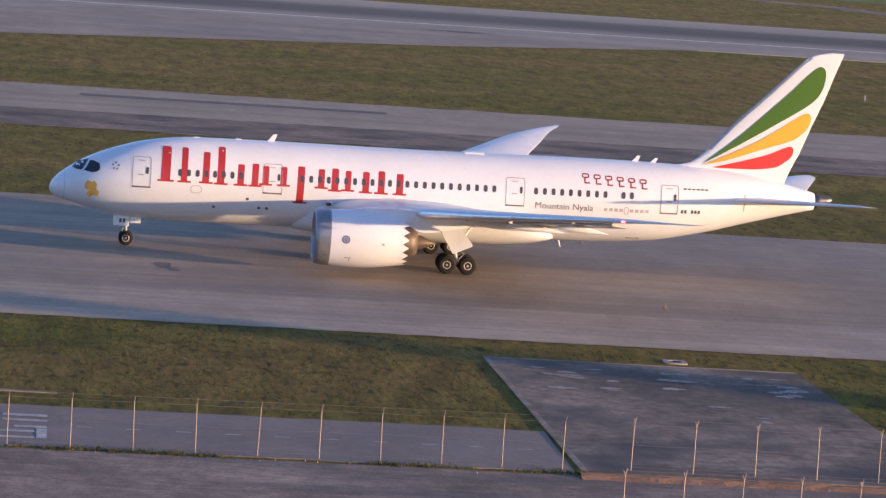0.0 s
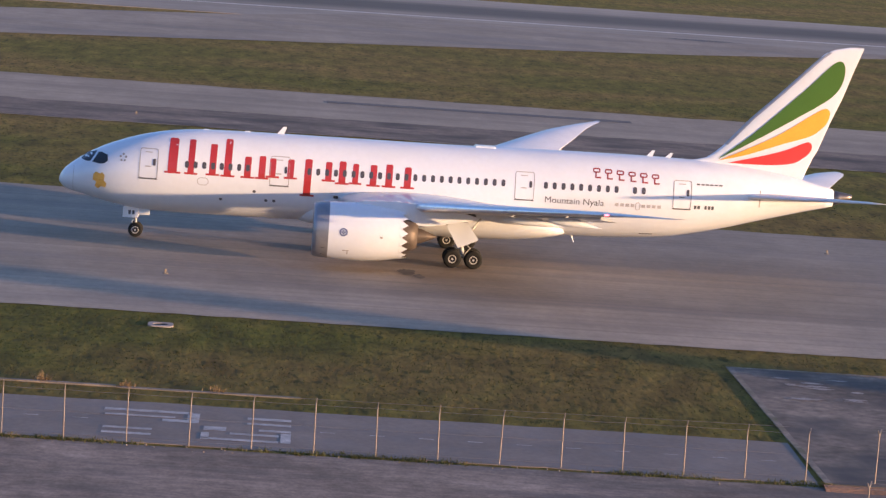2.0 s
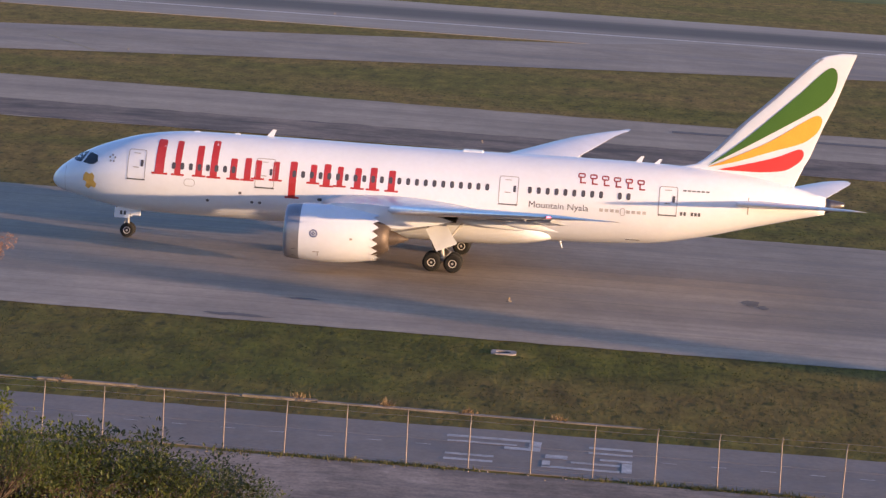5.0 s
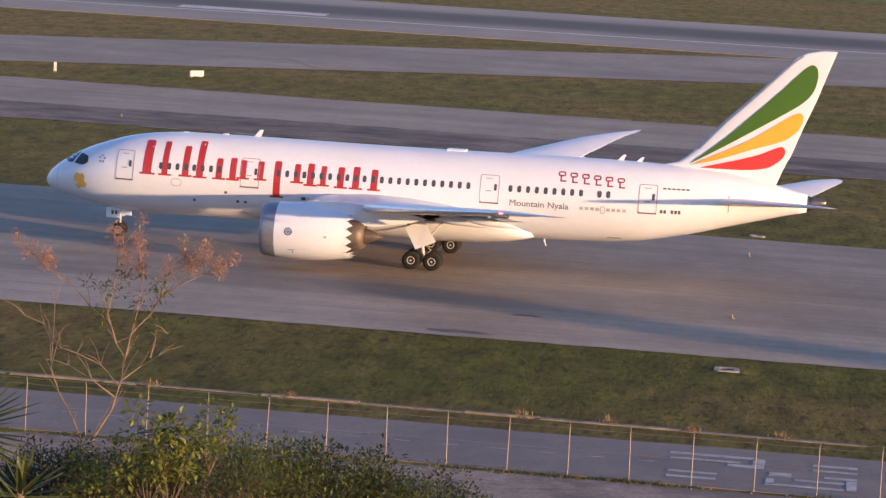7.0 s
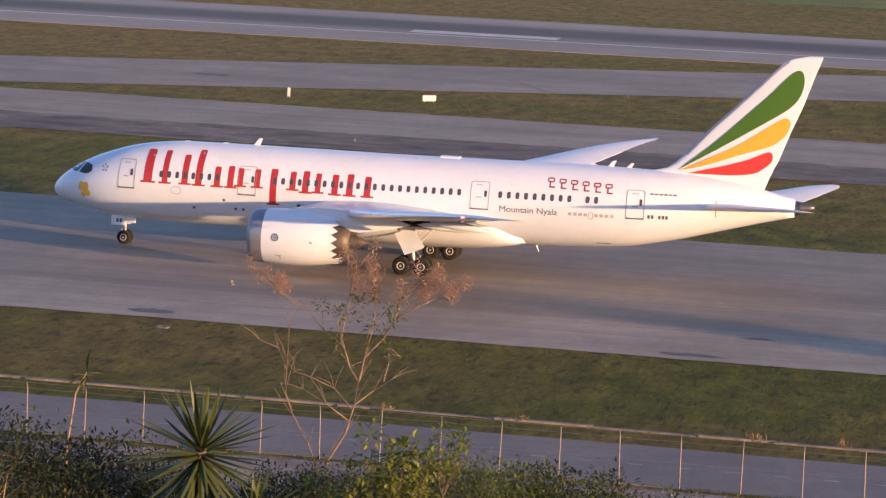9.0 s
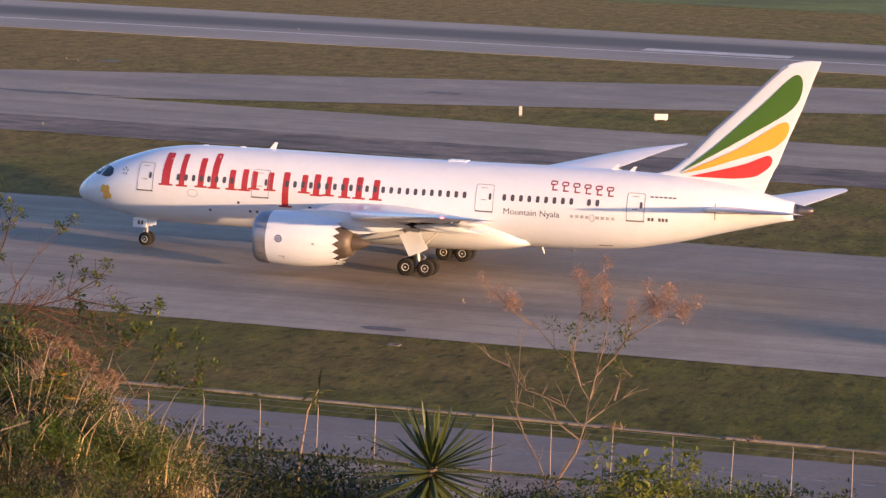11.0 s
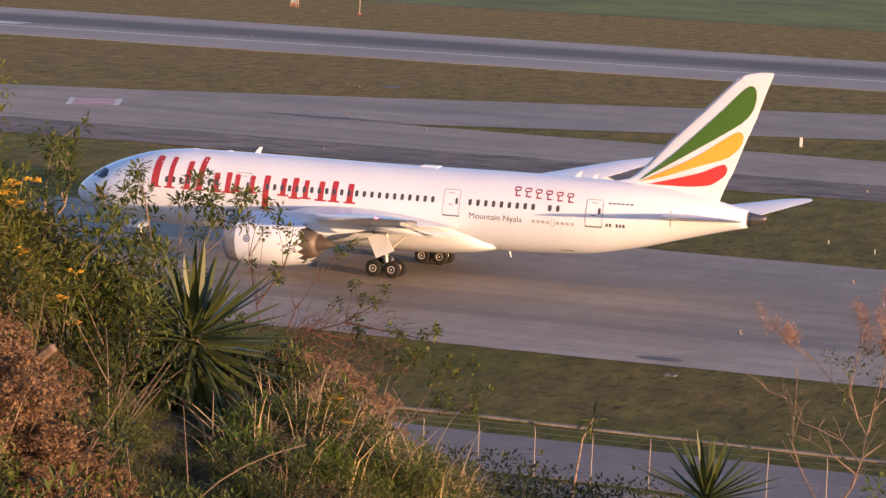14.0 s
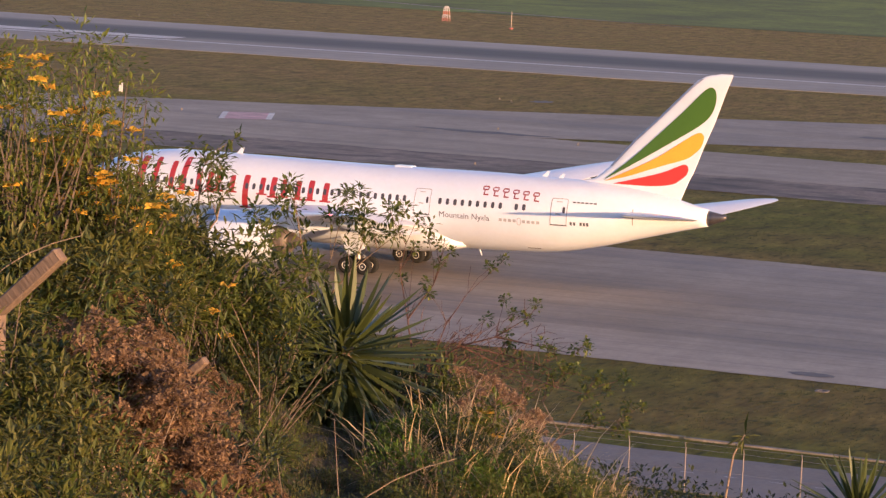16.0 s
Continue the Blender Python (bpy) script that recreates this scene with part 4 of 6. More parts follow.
def motions():
    walk(airliner, [(t, pose(x, TRACK, 0.04)) for t, x in TAXI])
    times, spots = [r[0] for r in TAXI], [r[1] for r in TAXI]
    glide = curve_through(times, spots)
    steps = [k / 15 for k in range(241)]
    for ob, r in wheels:
        c = ob.matrix_basis.translation.copy()
        walk(ob, [(t, pose(c.x, c.y, c.z, 0, -math.degrees((glide(0) - glide(t)) / r), 0)) for t in steps])


# ---- airfield details ----
def flat(name, outline, z, mat, label, category, group=""):
    return tagged(sheet(name, outline, z, mat, label, category, "structure"), group=group)


def blob(cx, cy, rx, ry, seed, n=22, rough=0.35):
    rnd = random.Random(seed)
    return [(cx + rx * math.cos(a) * (1 + rnd.uniform(-rough, rough)), cy + ry * math.sin(a) * (1 + rnd.uniform(-rough, rough))) for a in np.linspace(0, 2 * math.pi, n, endpoint=False)]


flat("runway_edge_line", rect(-1200, 1000, 499.4, 501.4), 0.09, LINE_WHITE, "long white runway edge line", "marking").matrix_basis = SKEW
for x0, x1 in ((-111, -87), (-330, -271)):
    flat("touchdown_marking", rect(x0, x1, 504.5, 511.5), 0.09, LINE_WHITE, "broad white touchdown marking", "marking", "touchdown markings").matrix_basis = SKEW
flat("far_track", [(-330, 697), (-280, 674), (-232, 658.5), (-232, 660), (-280, 676.5), (-330, 700)], 0.06, GRAVEL, "pale narrow track in the far grass", "track")
flat("far_track", [(138, 668), (147, 664), (160, 655), (176, 624), (190, 596), (196, 597), (182, 627), (166, 661), (150, 672), (138, 676)], 0.06, GRAVEL, "pale winding track in the far grass", "track")
# sign painted on the second taxiway
flat("painted_sign", [(-180.4, 343.0), (-185.1, 353.2), (-180.7, 356.1), (-176.1, 346.0)], 0.065, LINE_RED, "worn red painted taxiway sign with white ends", "marking")
flat("painted_sign_end", [(-180.9, 342.6), (-185.7, 352.9), (-185.1, 353.3), (-180.3, 343.0)], 0.072, LINE_WHITE, "white end bar of the painted sign", "marking")
flat("painted_sign_end", [(-176.2, 346.0), (-180.8, 356.1), (-180.2, 356.5), (-175.6, 346.4)], 0.072, LINE_WHITE, "white end bar of the painted sign", "marking")
flat("guide_line", [(-79.0, 414.6), (-78.4, 414.0), (-68.6, 393.2), (-69.2, 393.2)], 0.08, LINE_YELLOW, "faded yellow guide line", "marking")
for i, (o, z) in enumerate(((blob(8.2, 214.2, 0.55, 1.3, 5), 0.06), (blob(9.0, 212.3, 0.35, 0.9, 6), 0.062), (blob(-58.5, 192.3, 1.5, 0.9, 7, rough=0.15), 0.06), (blob(-24.0, 191.6, 2.2, 0.6, 8), 0.06),
                            (rect(-113.2, -109.0, 386.2, 389.2), 0.09), (rect(3.2, 36, 338.6, 341.2), 0.07), (blob(62, 490, 6, 2.0, 9), 0.09), (blob(-150, 352, 9, 1.6, 10), 0.09), (blob(-20.6, 200.2, 1.0, 0.4, 12), 0.06))):
    flat("tar_patch", o, z, PATCH, "dark tar repair patch on the pavement", "patch", "tar patches")
for k in range(30):
    rnd = random.Random(100 + k)
    x, y = rnd.uniform(28.5, 44), rnd.choice((rnd.uniform(173, 181.5), rnd.uniform(166, 181)))
    flat("lime_stain", blob(x, y, rnd.uniform(0.25, 0.9), rnd.uniform(0.12, 0.45), k, 18, 0.45), 0.056 + 0.0012 * k, PALE_STAIN, "pale peeled patch on the concrete pad", "stain", "pad stains")
part("pad_kerb", joined([([(x, y, z) for z in (0.02, 0.075) for x, y in o], [(4, 5, 6, 7), (0, 1, 5, 4), (1, 2, 6, 5), (2, 3, 7, 6), (3, 0, 4, 7)])
                         for o in ([(26.1, 183.2), (26.45, 183.2), (27.1, 150.5), (26.75, 150.5)], [(26.45, 182.95), (45.0, 183.05), (45.0, 183.3), (26.45, 183.2)])]), KERB)
tagged(bpy.data.objects["pad_kerb"], "pale concrete edging of the pad", "kerb", kind="structure")
# concrete drain edge that runs along the grass
rnd = random.Random(4)
kerb_v, kerb_f = [], []
x = -310.0
while x < -1:
    ln = rnd.uniform(3.0, 6.0)
    z, y = (0.09 if x < -9 else 0.055) + rnd.uniform(-0.05, 0.03), 164.4 + 0.012 * -x + rnd.uniform(-0.06, 0.06)
    o = len(kerb_v)
    kerb_v += [(a, b, c) for c in (0.0, z) for a, b in ((x, y - 0.2), (x + ln - 0.05, y - 0.2), (x + ln - 0.05, y + 0.2), (x, y + 0.2))]
    kerb_f += [tuple(i + o for i in q) for q in ((4, 5, 6, 7), (0, 1, 5, 4), (1, 2, 6, 5), (2, 3, 7, 6), (3, 0, 4, 7))]
    x += ln
tagged(part("drain_kerb", (kerb_v, kerb_f), KERB), "low pale concrete drain edge in the grass", "kerb", kind="structure")
# strips of markings and writing on the road (the writing is too foreshortened to read: plain bars)
for k in range(70):
    x = 24.3 - 2.45 * k
    if not -10 < x < 2:
        flat("lane_dash", rect(x, x + 0.75, 155.35, 155.47), 0.045, LINE_ROAD, "short worn white lane dash", "marking", "lane dashes")
for x0, x1, y0, y1 in ((-8.6, -4.2, 157.9, 158.5), (-8.5, -5.0, 156.6, 157.1), (-5.6, -3.8, 155.7, 156.4), (-4.4, -3.8, 156.4, 158.3), (-8.4, -6.0, 153.3, 153.8), (-8.4, -6.0, 152.0, 152.5),
                       (-3.5, -2.4, 154.2, 155.2), (-3.6, 0.2, 151.9, 152.4), (-2.2, 0.2, 153.4, 153.9), (-3.6, -3.2, 152.2, 153.6), (-1.4, 0.8, 157.5, 158.1), (-1.4, 0.8, 156.2, 156.7), (-0.8, 0.8, 154.6, 155.1), (0.3, 0.8, 152.0, 154.4)):
    flat("road_letter_bar", rect(x0, x1, y0, y1), 0.05, LINE_ROAD, "worn white painted bar of road writing", "marking", "road writing")
# raised earth edge outside the pad
eb = []
for i in range(45):
    x = 26.5 + i * 0.8
    eb += [(x, 148.6, 0.0), (x, 149.15, 0.14 + 0.1 * noise.noise((x, 1, 0))), (x, 149.6, 0.17 + 0.1 * noise.noise((x, 4, 0))), (x, 150.1, 0.0)]
tagged(part("earth_edge", (eb, [(i * 4 + k, i * 4 + k + 1, i * 4 + k + 5, i * 4 + k + 4) for i in range(44) for k in range(3)]), EARTH), "low orange earth edge along the fence", "earth bank", kind="structure")


def drain_box(x, y, s, mat=CONCRETE):
    d = tagged(empty("drain_box", x, y, 0.0), "pale concrete drain cover with a dark opening", "drain", "drains")
    b = bmesh.new()
    outer, inner = [], []
    for k in range(20):
        a = 2 * math.pi * k / 20
        outer.append((1.0 * s * math.copysign(abs(math.cos(a)) ** 0.4, math.cos(a)), 1.0 * s * math.copysign(abs(math.sin(a)) ** 0.4, math.sin(a))))
        inner.append((0.62 * s * math.cos(a), 0.55 * s * math.sin(a)))
    rows = [[b.verts.new((u, v, z)) for u, v in o] for o, z in ((outer, 0.0), (outer, 0.07), (inner, 0.07), (inner, 0.02))]
    for r in range(3):
        for k in range(20):
            b.faces.new((rows[r][k], rows[r][(k + 1) % 20], rows[r + 1][(k + 1) % 20], rows[r + 1][k]))
    part("rim", b, mat, d)
    # flat disc that paints the drain opening's shade
    part("opening", ([(u, v, 0.03) for u, v in inner], [tuple(range(20))]), DARK, d)
    return d


drain_box(-7.1, 185.4, 0.75)
drain_box(38.0, 185.0, 0.7)
drain_box(-56.0, 186.4, 0.42, PATCH)
flat("dark_hollow", blob(-165.4, 409.3, 1.6, 2.0, 31), 0.03, PATCH, "dark hollow around a drain in the grass", "hollow")
drain_box(-8.0, 252.2, 0.6)


def edge_light(x, y):
    d = tagged(empty("taxiway_light", x, y, 0.04), "small taxiway edge light on a round base", "light", "taxiway lights")
    part("base", (lambda v, f: ([(z, yy, xx) for xx, yy, z in v], f))(*spun([(0.0, 0.0), (0.0, 0.20), (0.04, 0.18), (0.06, 0.0)], 0, 0, 14)), KERB, d)
    part("lamp", (lambda v, f: ([(z, yy, xx) for xx, yy, z in v], f))(*spun([(0.04, 0.03), (0.15, 0.03), (0.17, 0.055), (0.27, 0.055), (0.30, 0.0)], 0, 0, 12)), YELLOW_LAMP, d)
    return d


first = edge_light(41.5, 206.8)
for x, y in ((-7.8, 206.2), (-57.3, 206.6), (-106.8, 206.6), (-8.1, 238.9), (-57.5, 238.9), (41.0, 238.9), (-74.4, 312.6), (-133.2, 311.1), (-15.6, 312), (-134.5, 344.3), (-65.2, 397.1), (-58.8, 393.0), (-168, 404), (-171, 407),
             (-190, 350), (-150, 357), (18.6, 394.5), (-230, 503.5), (-170, 503.4), (-110, 503.4), (-50, 503.4), (-316, 563), (-313, 572), (-310, 581), (-200, 585), (-140, 585)):
    copy_thing(first, pose(x, y, 0.04))


def sign_box(x, y, w, h, turn, label):
    d = tagged(empty("taxiway_sign", x, y, 0.0), label, "sign", "taxiway signs")
    d.rotation_euler.z = radians(turn)
    part("panel", box_bm(-w / 2, w / 2, -0.14, 0.14, 0.18, h, 0.02), SIGN_WHITE, d, "white sign face")
    part("cap", box_bm(-w / 2 - 0.03, w / 2 + 0.03, -0.17, 0.17, h, h + 0.06), SIGN_DARK, d, "dark top edge")
    for a in (-0.35, 0.35):
        part("leg", box_bm(a * w - 0.04, a * w + 0.04, -0.05, 0.05, 0, 0.18), STEEL, d)


sign_box(-94.0, 360.6, 0.36, 1.25, 20, "narrow white taxiway marker board on the grass")
sign_box(-78.5, 366.7, 1.75, 0.85, 38, "wide white taxiway sign box on the grass")
sign_box(-209.4, 368.7, 0.5, 1.5, 20, "narrow white taxiway marker board on the grass")
sign_box(98.7, 400, 0.14, 0.8, 0, "narrow white taxiway marker board on the grass")
sign_box(104.6, 402, 0.14, 0.8, 0, "narrow white taxiway marker board on the grass")
for x, y in ((-66.0, 264.4), (-61.2, 265.7), (-60.9, 260.0)):
    stake = tagged(empty("marker_stake", x, y, 0), "short white marker stake in the grass", "stake", "marker stakes")
    part("shaft", tube([(0, 0, 0), (0, 0, 0.42)], [0.05, 0.045], 8), SIGN_WHITE, stake)
# red and white instrument mast far behind the runway
mast = tagged(empty("instrument_mast", -273.6, 620, 0), "red and white lattice instrument mast on the far grass", "mast")
for k, m in enumerate((SIGN_RED, SIGN_WHITE, SIGN_RED, SIGN_WHITE)):
    z0, z1 = k * 0.95, (k + 1) * 0.95
    w0, w1 = 0.85 - 0.08 * k, 0.85 - 0.08 * (k + 1)
    part("mast_section", joined([tube([(sx * w0, sy * w0, z0), (sx * w1, sy * w1, z1)], [0.10, 0.10], 6) for sx in (-1, 1) for sy in (-1, 1)]
                                + [tube([(-w0, -w0, z0), (w1, -w1, z1)], [0.07, 0.07], 5), tube([(w0, -w0, z0), (-w1, -w1, z1)], [0.07, 0.07], 5), tube([(-w1, -w1, z1), (w1, -w1, z1)], [0.07, 0.07], 5)]), m, mast)
mast.scale = (0.75, 0.75, 0.75)
part("mast_head", box_bm(-0.5, 0.5, -0.4, 0.4, 3.8, 4.3, 0.05), SIGN_WHITE, mast)
pole = tagged(empty("marker_pole", -251.9, 604, 0), "thin pale marker pole on the far grass", "pole")
part("shaft", tube([(0, 0, 0), (0, 0, 3.6)], [0.07, 0.05], 6), STEEL, pole)
part("base", box_bm(-0.3, 0.3, -0.3, 0.3, 0, 0.3, 0.03), SIGN_RED, pole)
# unseen tall shaft beside the field, added to cast the long shadow across the taxiway
shaft = tagged(empty("shadow_shaft", 212, 107.5, 0), "unseen plain concrete shaft added off the airfield to cast a shadow", "tower")
part("shaft", (lambda v, f: ([(z, yy, xx) for xx, yy, z in v], f))(*spun([(0, 2.7), (20, 2.4), (20, 3.0), (22.6, 3.0), (22.8, 0)], 0, 0, 24)), CONCRETE, shaft)


# ---- fences ----
def post_mesh(h, arms):
    pieces = [tube([(0, 0, 0), (0, 0, h - 0.28)], [0.034, 0.030], 8)]
    for a in arms:
        pieces.append(tube([(0, 0, h - 0.30), (a * 0.13 if len(arms) > 1 else 0.03, a * 0.22, h)], [0.030, 0.024], 6))
    return mesh_of("post", *joined(pieces), STEEL)


def fence(x0, n, step, line, h, label, arms=(-1,), base=0.0, places=None):
    f = tagged(empty("fence", x0, line(x0), base), label, "fence")
    me = post_mesh(h, arms)
    rnd = random.Random(n)
    tops = []
    for k in range(n):
        x = places[k] if places else x0 + k * step
        p = new("post", me)
        p.parent = f
        p.matrix_basis = pose(x - x0, line(x) - line(x0), rnd.uniform(-0.04, 0.04), rnd.uniform(-1.2, 1.2), rnd.uniform(-1.4, 1.4), 0)
        tops.append((x - x0, line(x) - line(x0)))
    for z, sag in ((h - 0.05, 0.0), (h - 0.32, 0.03), (h * 0.5, 0.03), (0.25, 0.02)):
        pts = []
        for (ax, ay), (bx, by) in zip(tops, tops[1:]):
            for u in (0, 0.33, 0.66):
                pts.append((ax + (bx - ax) * u, ay + (by - ay) * u - 0.06, z - sag * math.sin(math.pi * u)))
        part("wire", tube(pts, [0.009] * len(pts), 3, False), STEEL, f)
    return f


POSTS = [-30.71 - 3.02 * k for k in range(36, 0, -1)] + [-30.71 + 2.951 * k for k in range(7)] + [-10.05 + 2.99 * k for k in range(13)]
fence(POSTS[0], len(POSTS), 3.0, lambda x: 150.12 + 0.009 * x + (0.0 if x < 0 else 0.02 * x), 2.72, "tall pale steel post fence with thin wires along the road", places=POSTS)
fence(29.3, 7, 3.12, lambda x: 151.2, 2.72, "tall pale steel post fence across the concrete pad", (-1, 1))
fence(26.56, 9, 2.70, lambda x: 138.0, 2.75, "second pale steel fence with forked post tops", (-1, 1))

fence(-56.0, 9, 4.2, lambda x: 678.0, 2.6, "distant pale post fence beyond the runway", (-1, 1))


# ---- the hillside in front of the camera ----
CREST = ((-60, -6), (-34, -6.2), (-31, -6.6), (-29, -7.6), (-27, -9.0), (-25.5, -9.9), (-23, -10.1), (-21.5, -10.8), (-20.2, -11.8), (-18, -13.0), (-14, -13.8), (10, -14.5), (60, -14.5))


def hill(x, y):
    r, yaw = math.hypot(x, y), math.degrees(math.atan2(x, y))
    top = EYE[2] + 27 * math.tan(radians(float(np.interp(yaw, [c[0] for c in CREST], [c[1] for c in CREST]))))
    return float(np.interp(r, (0, 2.5, 7, 18, 27, 118, 130), (28.6, 28.4, 25.2, min(25.0, top + 0.1) if top < 25.6 else 25.0 + (top - 25.6) * 0.7, top, 0.0, -0.6)))


rs = [0, 1.5, 3, 5, 7, 10, 14, 18, 20, 22, 24, 26, 28, 31, 35, 40, 46, 54, 64, 76, 90, 104, 118, 124]
yaws = list(range(-180, -60, 10)) + list(range(-60, 62, 2)) + list(range(70, 180, 10))
tv, tf = [], []
for r in rs:
    for a in yaws:
        x, y = r * math.sin(radians(a)), r * math.cos(radians(a))
        tv.append((x, y, hill(x, y) + (0.12 * noise.noise((x * 0.6, y * 0.6, 0)) if r > 8 else 0)))
n = len(yaws)
for i in range(len(rs) - 1):
    for k in range(n):
        k2 = (k + 1) % n
        tf.append((i * n + k, i * n + k2, (i + 1) * n + k2, (i + 1) * n + k))
tagged(part("hillside", (tv, tf), SOIL, smooth=True), "overgrown hillside below the lookout", "hillside", kind="structure")
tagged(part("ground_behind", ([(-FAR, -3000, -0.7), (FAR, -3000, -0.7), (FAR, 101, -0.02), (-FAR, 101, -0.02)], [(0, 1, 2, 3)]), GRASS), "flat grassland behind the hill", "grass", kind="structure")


# ---- plants ----
def leaf_quads(rnd, centre, count, spread, size, droop=0.2, slim=0.32):
    """Folded pointed leaves round a centre."""
    out_v, out_f = [], []
    for _ in range(count):
        d = Vector((rnd.gauss(0, 1), rnd.gauss(0, 1), rnd.gauss(0.25, 0.8)))
        if d.length < 1e-3:
            continue
        d.normalize()
        p = Vector(centre) + d * spread * rnd.random() ** 0.6
        ax = (d + Vector((rnd.uniform(-0.6, 0.6), rnd.uniform(-0.6, 0.6), rnd.uniform(-0.5, 0.5) - droop))).normalized()
        sd = ax.cross(Vector((rnd.uniform(-0.4, 0.4), rnd.uniform(-0.4, 0.4), 1))).normalized()
        ln = size * rnd.uniform(0.6, 1.25)
        up = sd.cross(ax) * ln * 0.08
        o = len(out_v)
        out_v += [p, p + ax * ln * 0.5 + sd * ln * slim * 0.5 + up, p + ax * ln, p + ax * ln * 0.5 - sd * ln * slim * 0.5 + up]
        out_f += [(o, o + 1, o + 2), (o, o + 2, o + 3)]
    return out_v, out_f


def blades(rnd, count, ln, width, lean, base=0.1):
    out_v, out_f = [], []
    for _ in range(count):
        a = rnd.uniform(0, 2 * math.pi)
        o2 = Vector((rnd.gauss(0, base), rnd.gauss(0, base), 0))
        d = Vector((math.cos(a), math.sin(a), 0))
        l, tip = ln * rnd.uniform(0.5, 1.2), lean * rnd.uniform(0.2, 1.3)
        sd = Vector((-d.y, d.x, 0)) * width * 0.5
        o = len(out_v)
        for u in (0, 0.35, 0.7, 1.0):
            p = o2 + d * l * tip * u ** 1.7 + Vector((0, 0, l * (u - 0.45 * tip * u * u)))
            w = (1 - u * 0.95)
            out_v += [p - sd * w, p + sd * w]
        out_f += [(o + 2 * k, o + 2 * k + 1, o + 2 * k + 3, o + 2 * k + 2) for k in range(3)]
    return out_v, out_f


def twigs(rnd, root, tips, r0, r1):
    pieces = []
    for t in tips:
        a, b = Vector(root), Vector(t)
        m = (a + b) / 2 + Vector((rnd.uniform(-1, 1), rnd.uniform(-1, 1), rnd.uniform(-0.3, 1))) * (b - a).length * 0.10
        pieces.append(tube([a, m, b], [r0, (r0 + r1) / 2, r1], 5))
    return joined(pieces)


def shrub(name, label, seed, height, width, leaf, count, mat, flowers=0, bark=BARK_DARK, slim=0.32, group="hillside shrubs"):
    rnd = random.Random(seed)
    s = tagged(empty(name), label, "shrub", group)
    tips = []
    for _ in range(max(7, count // 45)):
        a, q = rnd.uniform(0, 2 * math.pi), rnd.random() ** 0.5
        tips.append((q * width / 2 * math.cos(a), q * width / 2 * math.sin(a), height * (0.35 + 0.65 * rnd.random()) * (1 - 0.25 * q)))
    part("branchwork", twigs(rnd, (0, 0, -0.15), tips, 0.008 * height + 0.003, 0.003), bark, s)
    part("foliage", joined([leaf_quads(rnd, t, count // len(tips), 0.16 * width + 0.05, leaf, slim=slim) for t in tips]), mat, s)
    for _ in range(flowers):
        t = Vector(rnd.choice(tips)) + Vector((rnd.uniform(-0.1, 0.1), rnd.uniform(-0.1, 0.1), rnd.uniform(0.0, 0.14)))
        fv2, ff2 = [], []
        for k in range(6):
            a = 2 * math.pi * k / 6
            o = len(fv2)
            r = rnd.uniform(0.05, 0.075)
            fv2 += [t, t + Vector((math.cos(a - 0.5) * r, math.sin(a - 0.5) * r, r * 0.5)), t + Vector((math.cos(a) * r * 1.3, math.sin(a) * r * 1.3, r * rnd.uniform(-0.3, 0.7))), t + Vector((math.cos(a + 0.5) * r, math.sin(a + 0.5) * r, r * 0.5))]
            ff2 += [(o, o + 1, o + 2), (o, o + 2, o + 3)]
        part("flower", (fv2, ff2), PETAL, s, "yellow flower")
    return s


def tuft(label, seed, count, ln, mat, lean=0.8, width=0.012, base=0.1):
    s = tagged(empty("grass_tuft"), label, "grass", "hillside grass tufts")
    part("tussock", blades(random.Random(seed), count, ln, width, lean, base), mat, s)
    return s


def seed_weed(label, seed, height, width, heads, mat, per=640, name="dry_weed", spread=0.15):
    rnd = random.Random(seed)
    s = tagged(empty(name), label, "weed", "dry weeds")
    tips = [(rnd.gauss(0, width / 3), rnd.gauss(0, width / 3), height * rnd.uniform(0.45, 1.0)) for _ in range(heads)]
    for t in tips:
        part("stalk", twigs(rnd, (0, 0, -0.1), [t], 0.008, 0.003), BARK, s)
        florets = []
        for _ in range(11):
            a, q = rnd.uniform(0, 2 * math.pi), rnd.random() ** 0.5
            c = Vector(t) + Vector((math.cos(a) * q, math.sin(a) * q, 0.75 * (1 - q * q) + rnd.uniform(-0.35, 0.1))) * spread
            florets.append(leaf_quads(rnd, c, per // 11, spread * 0.21, 0.024, slim=0.8))
        part("seedhead", joined(florets), mat, s)
    return s


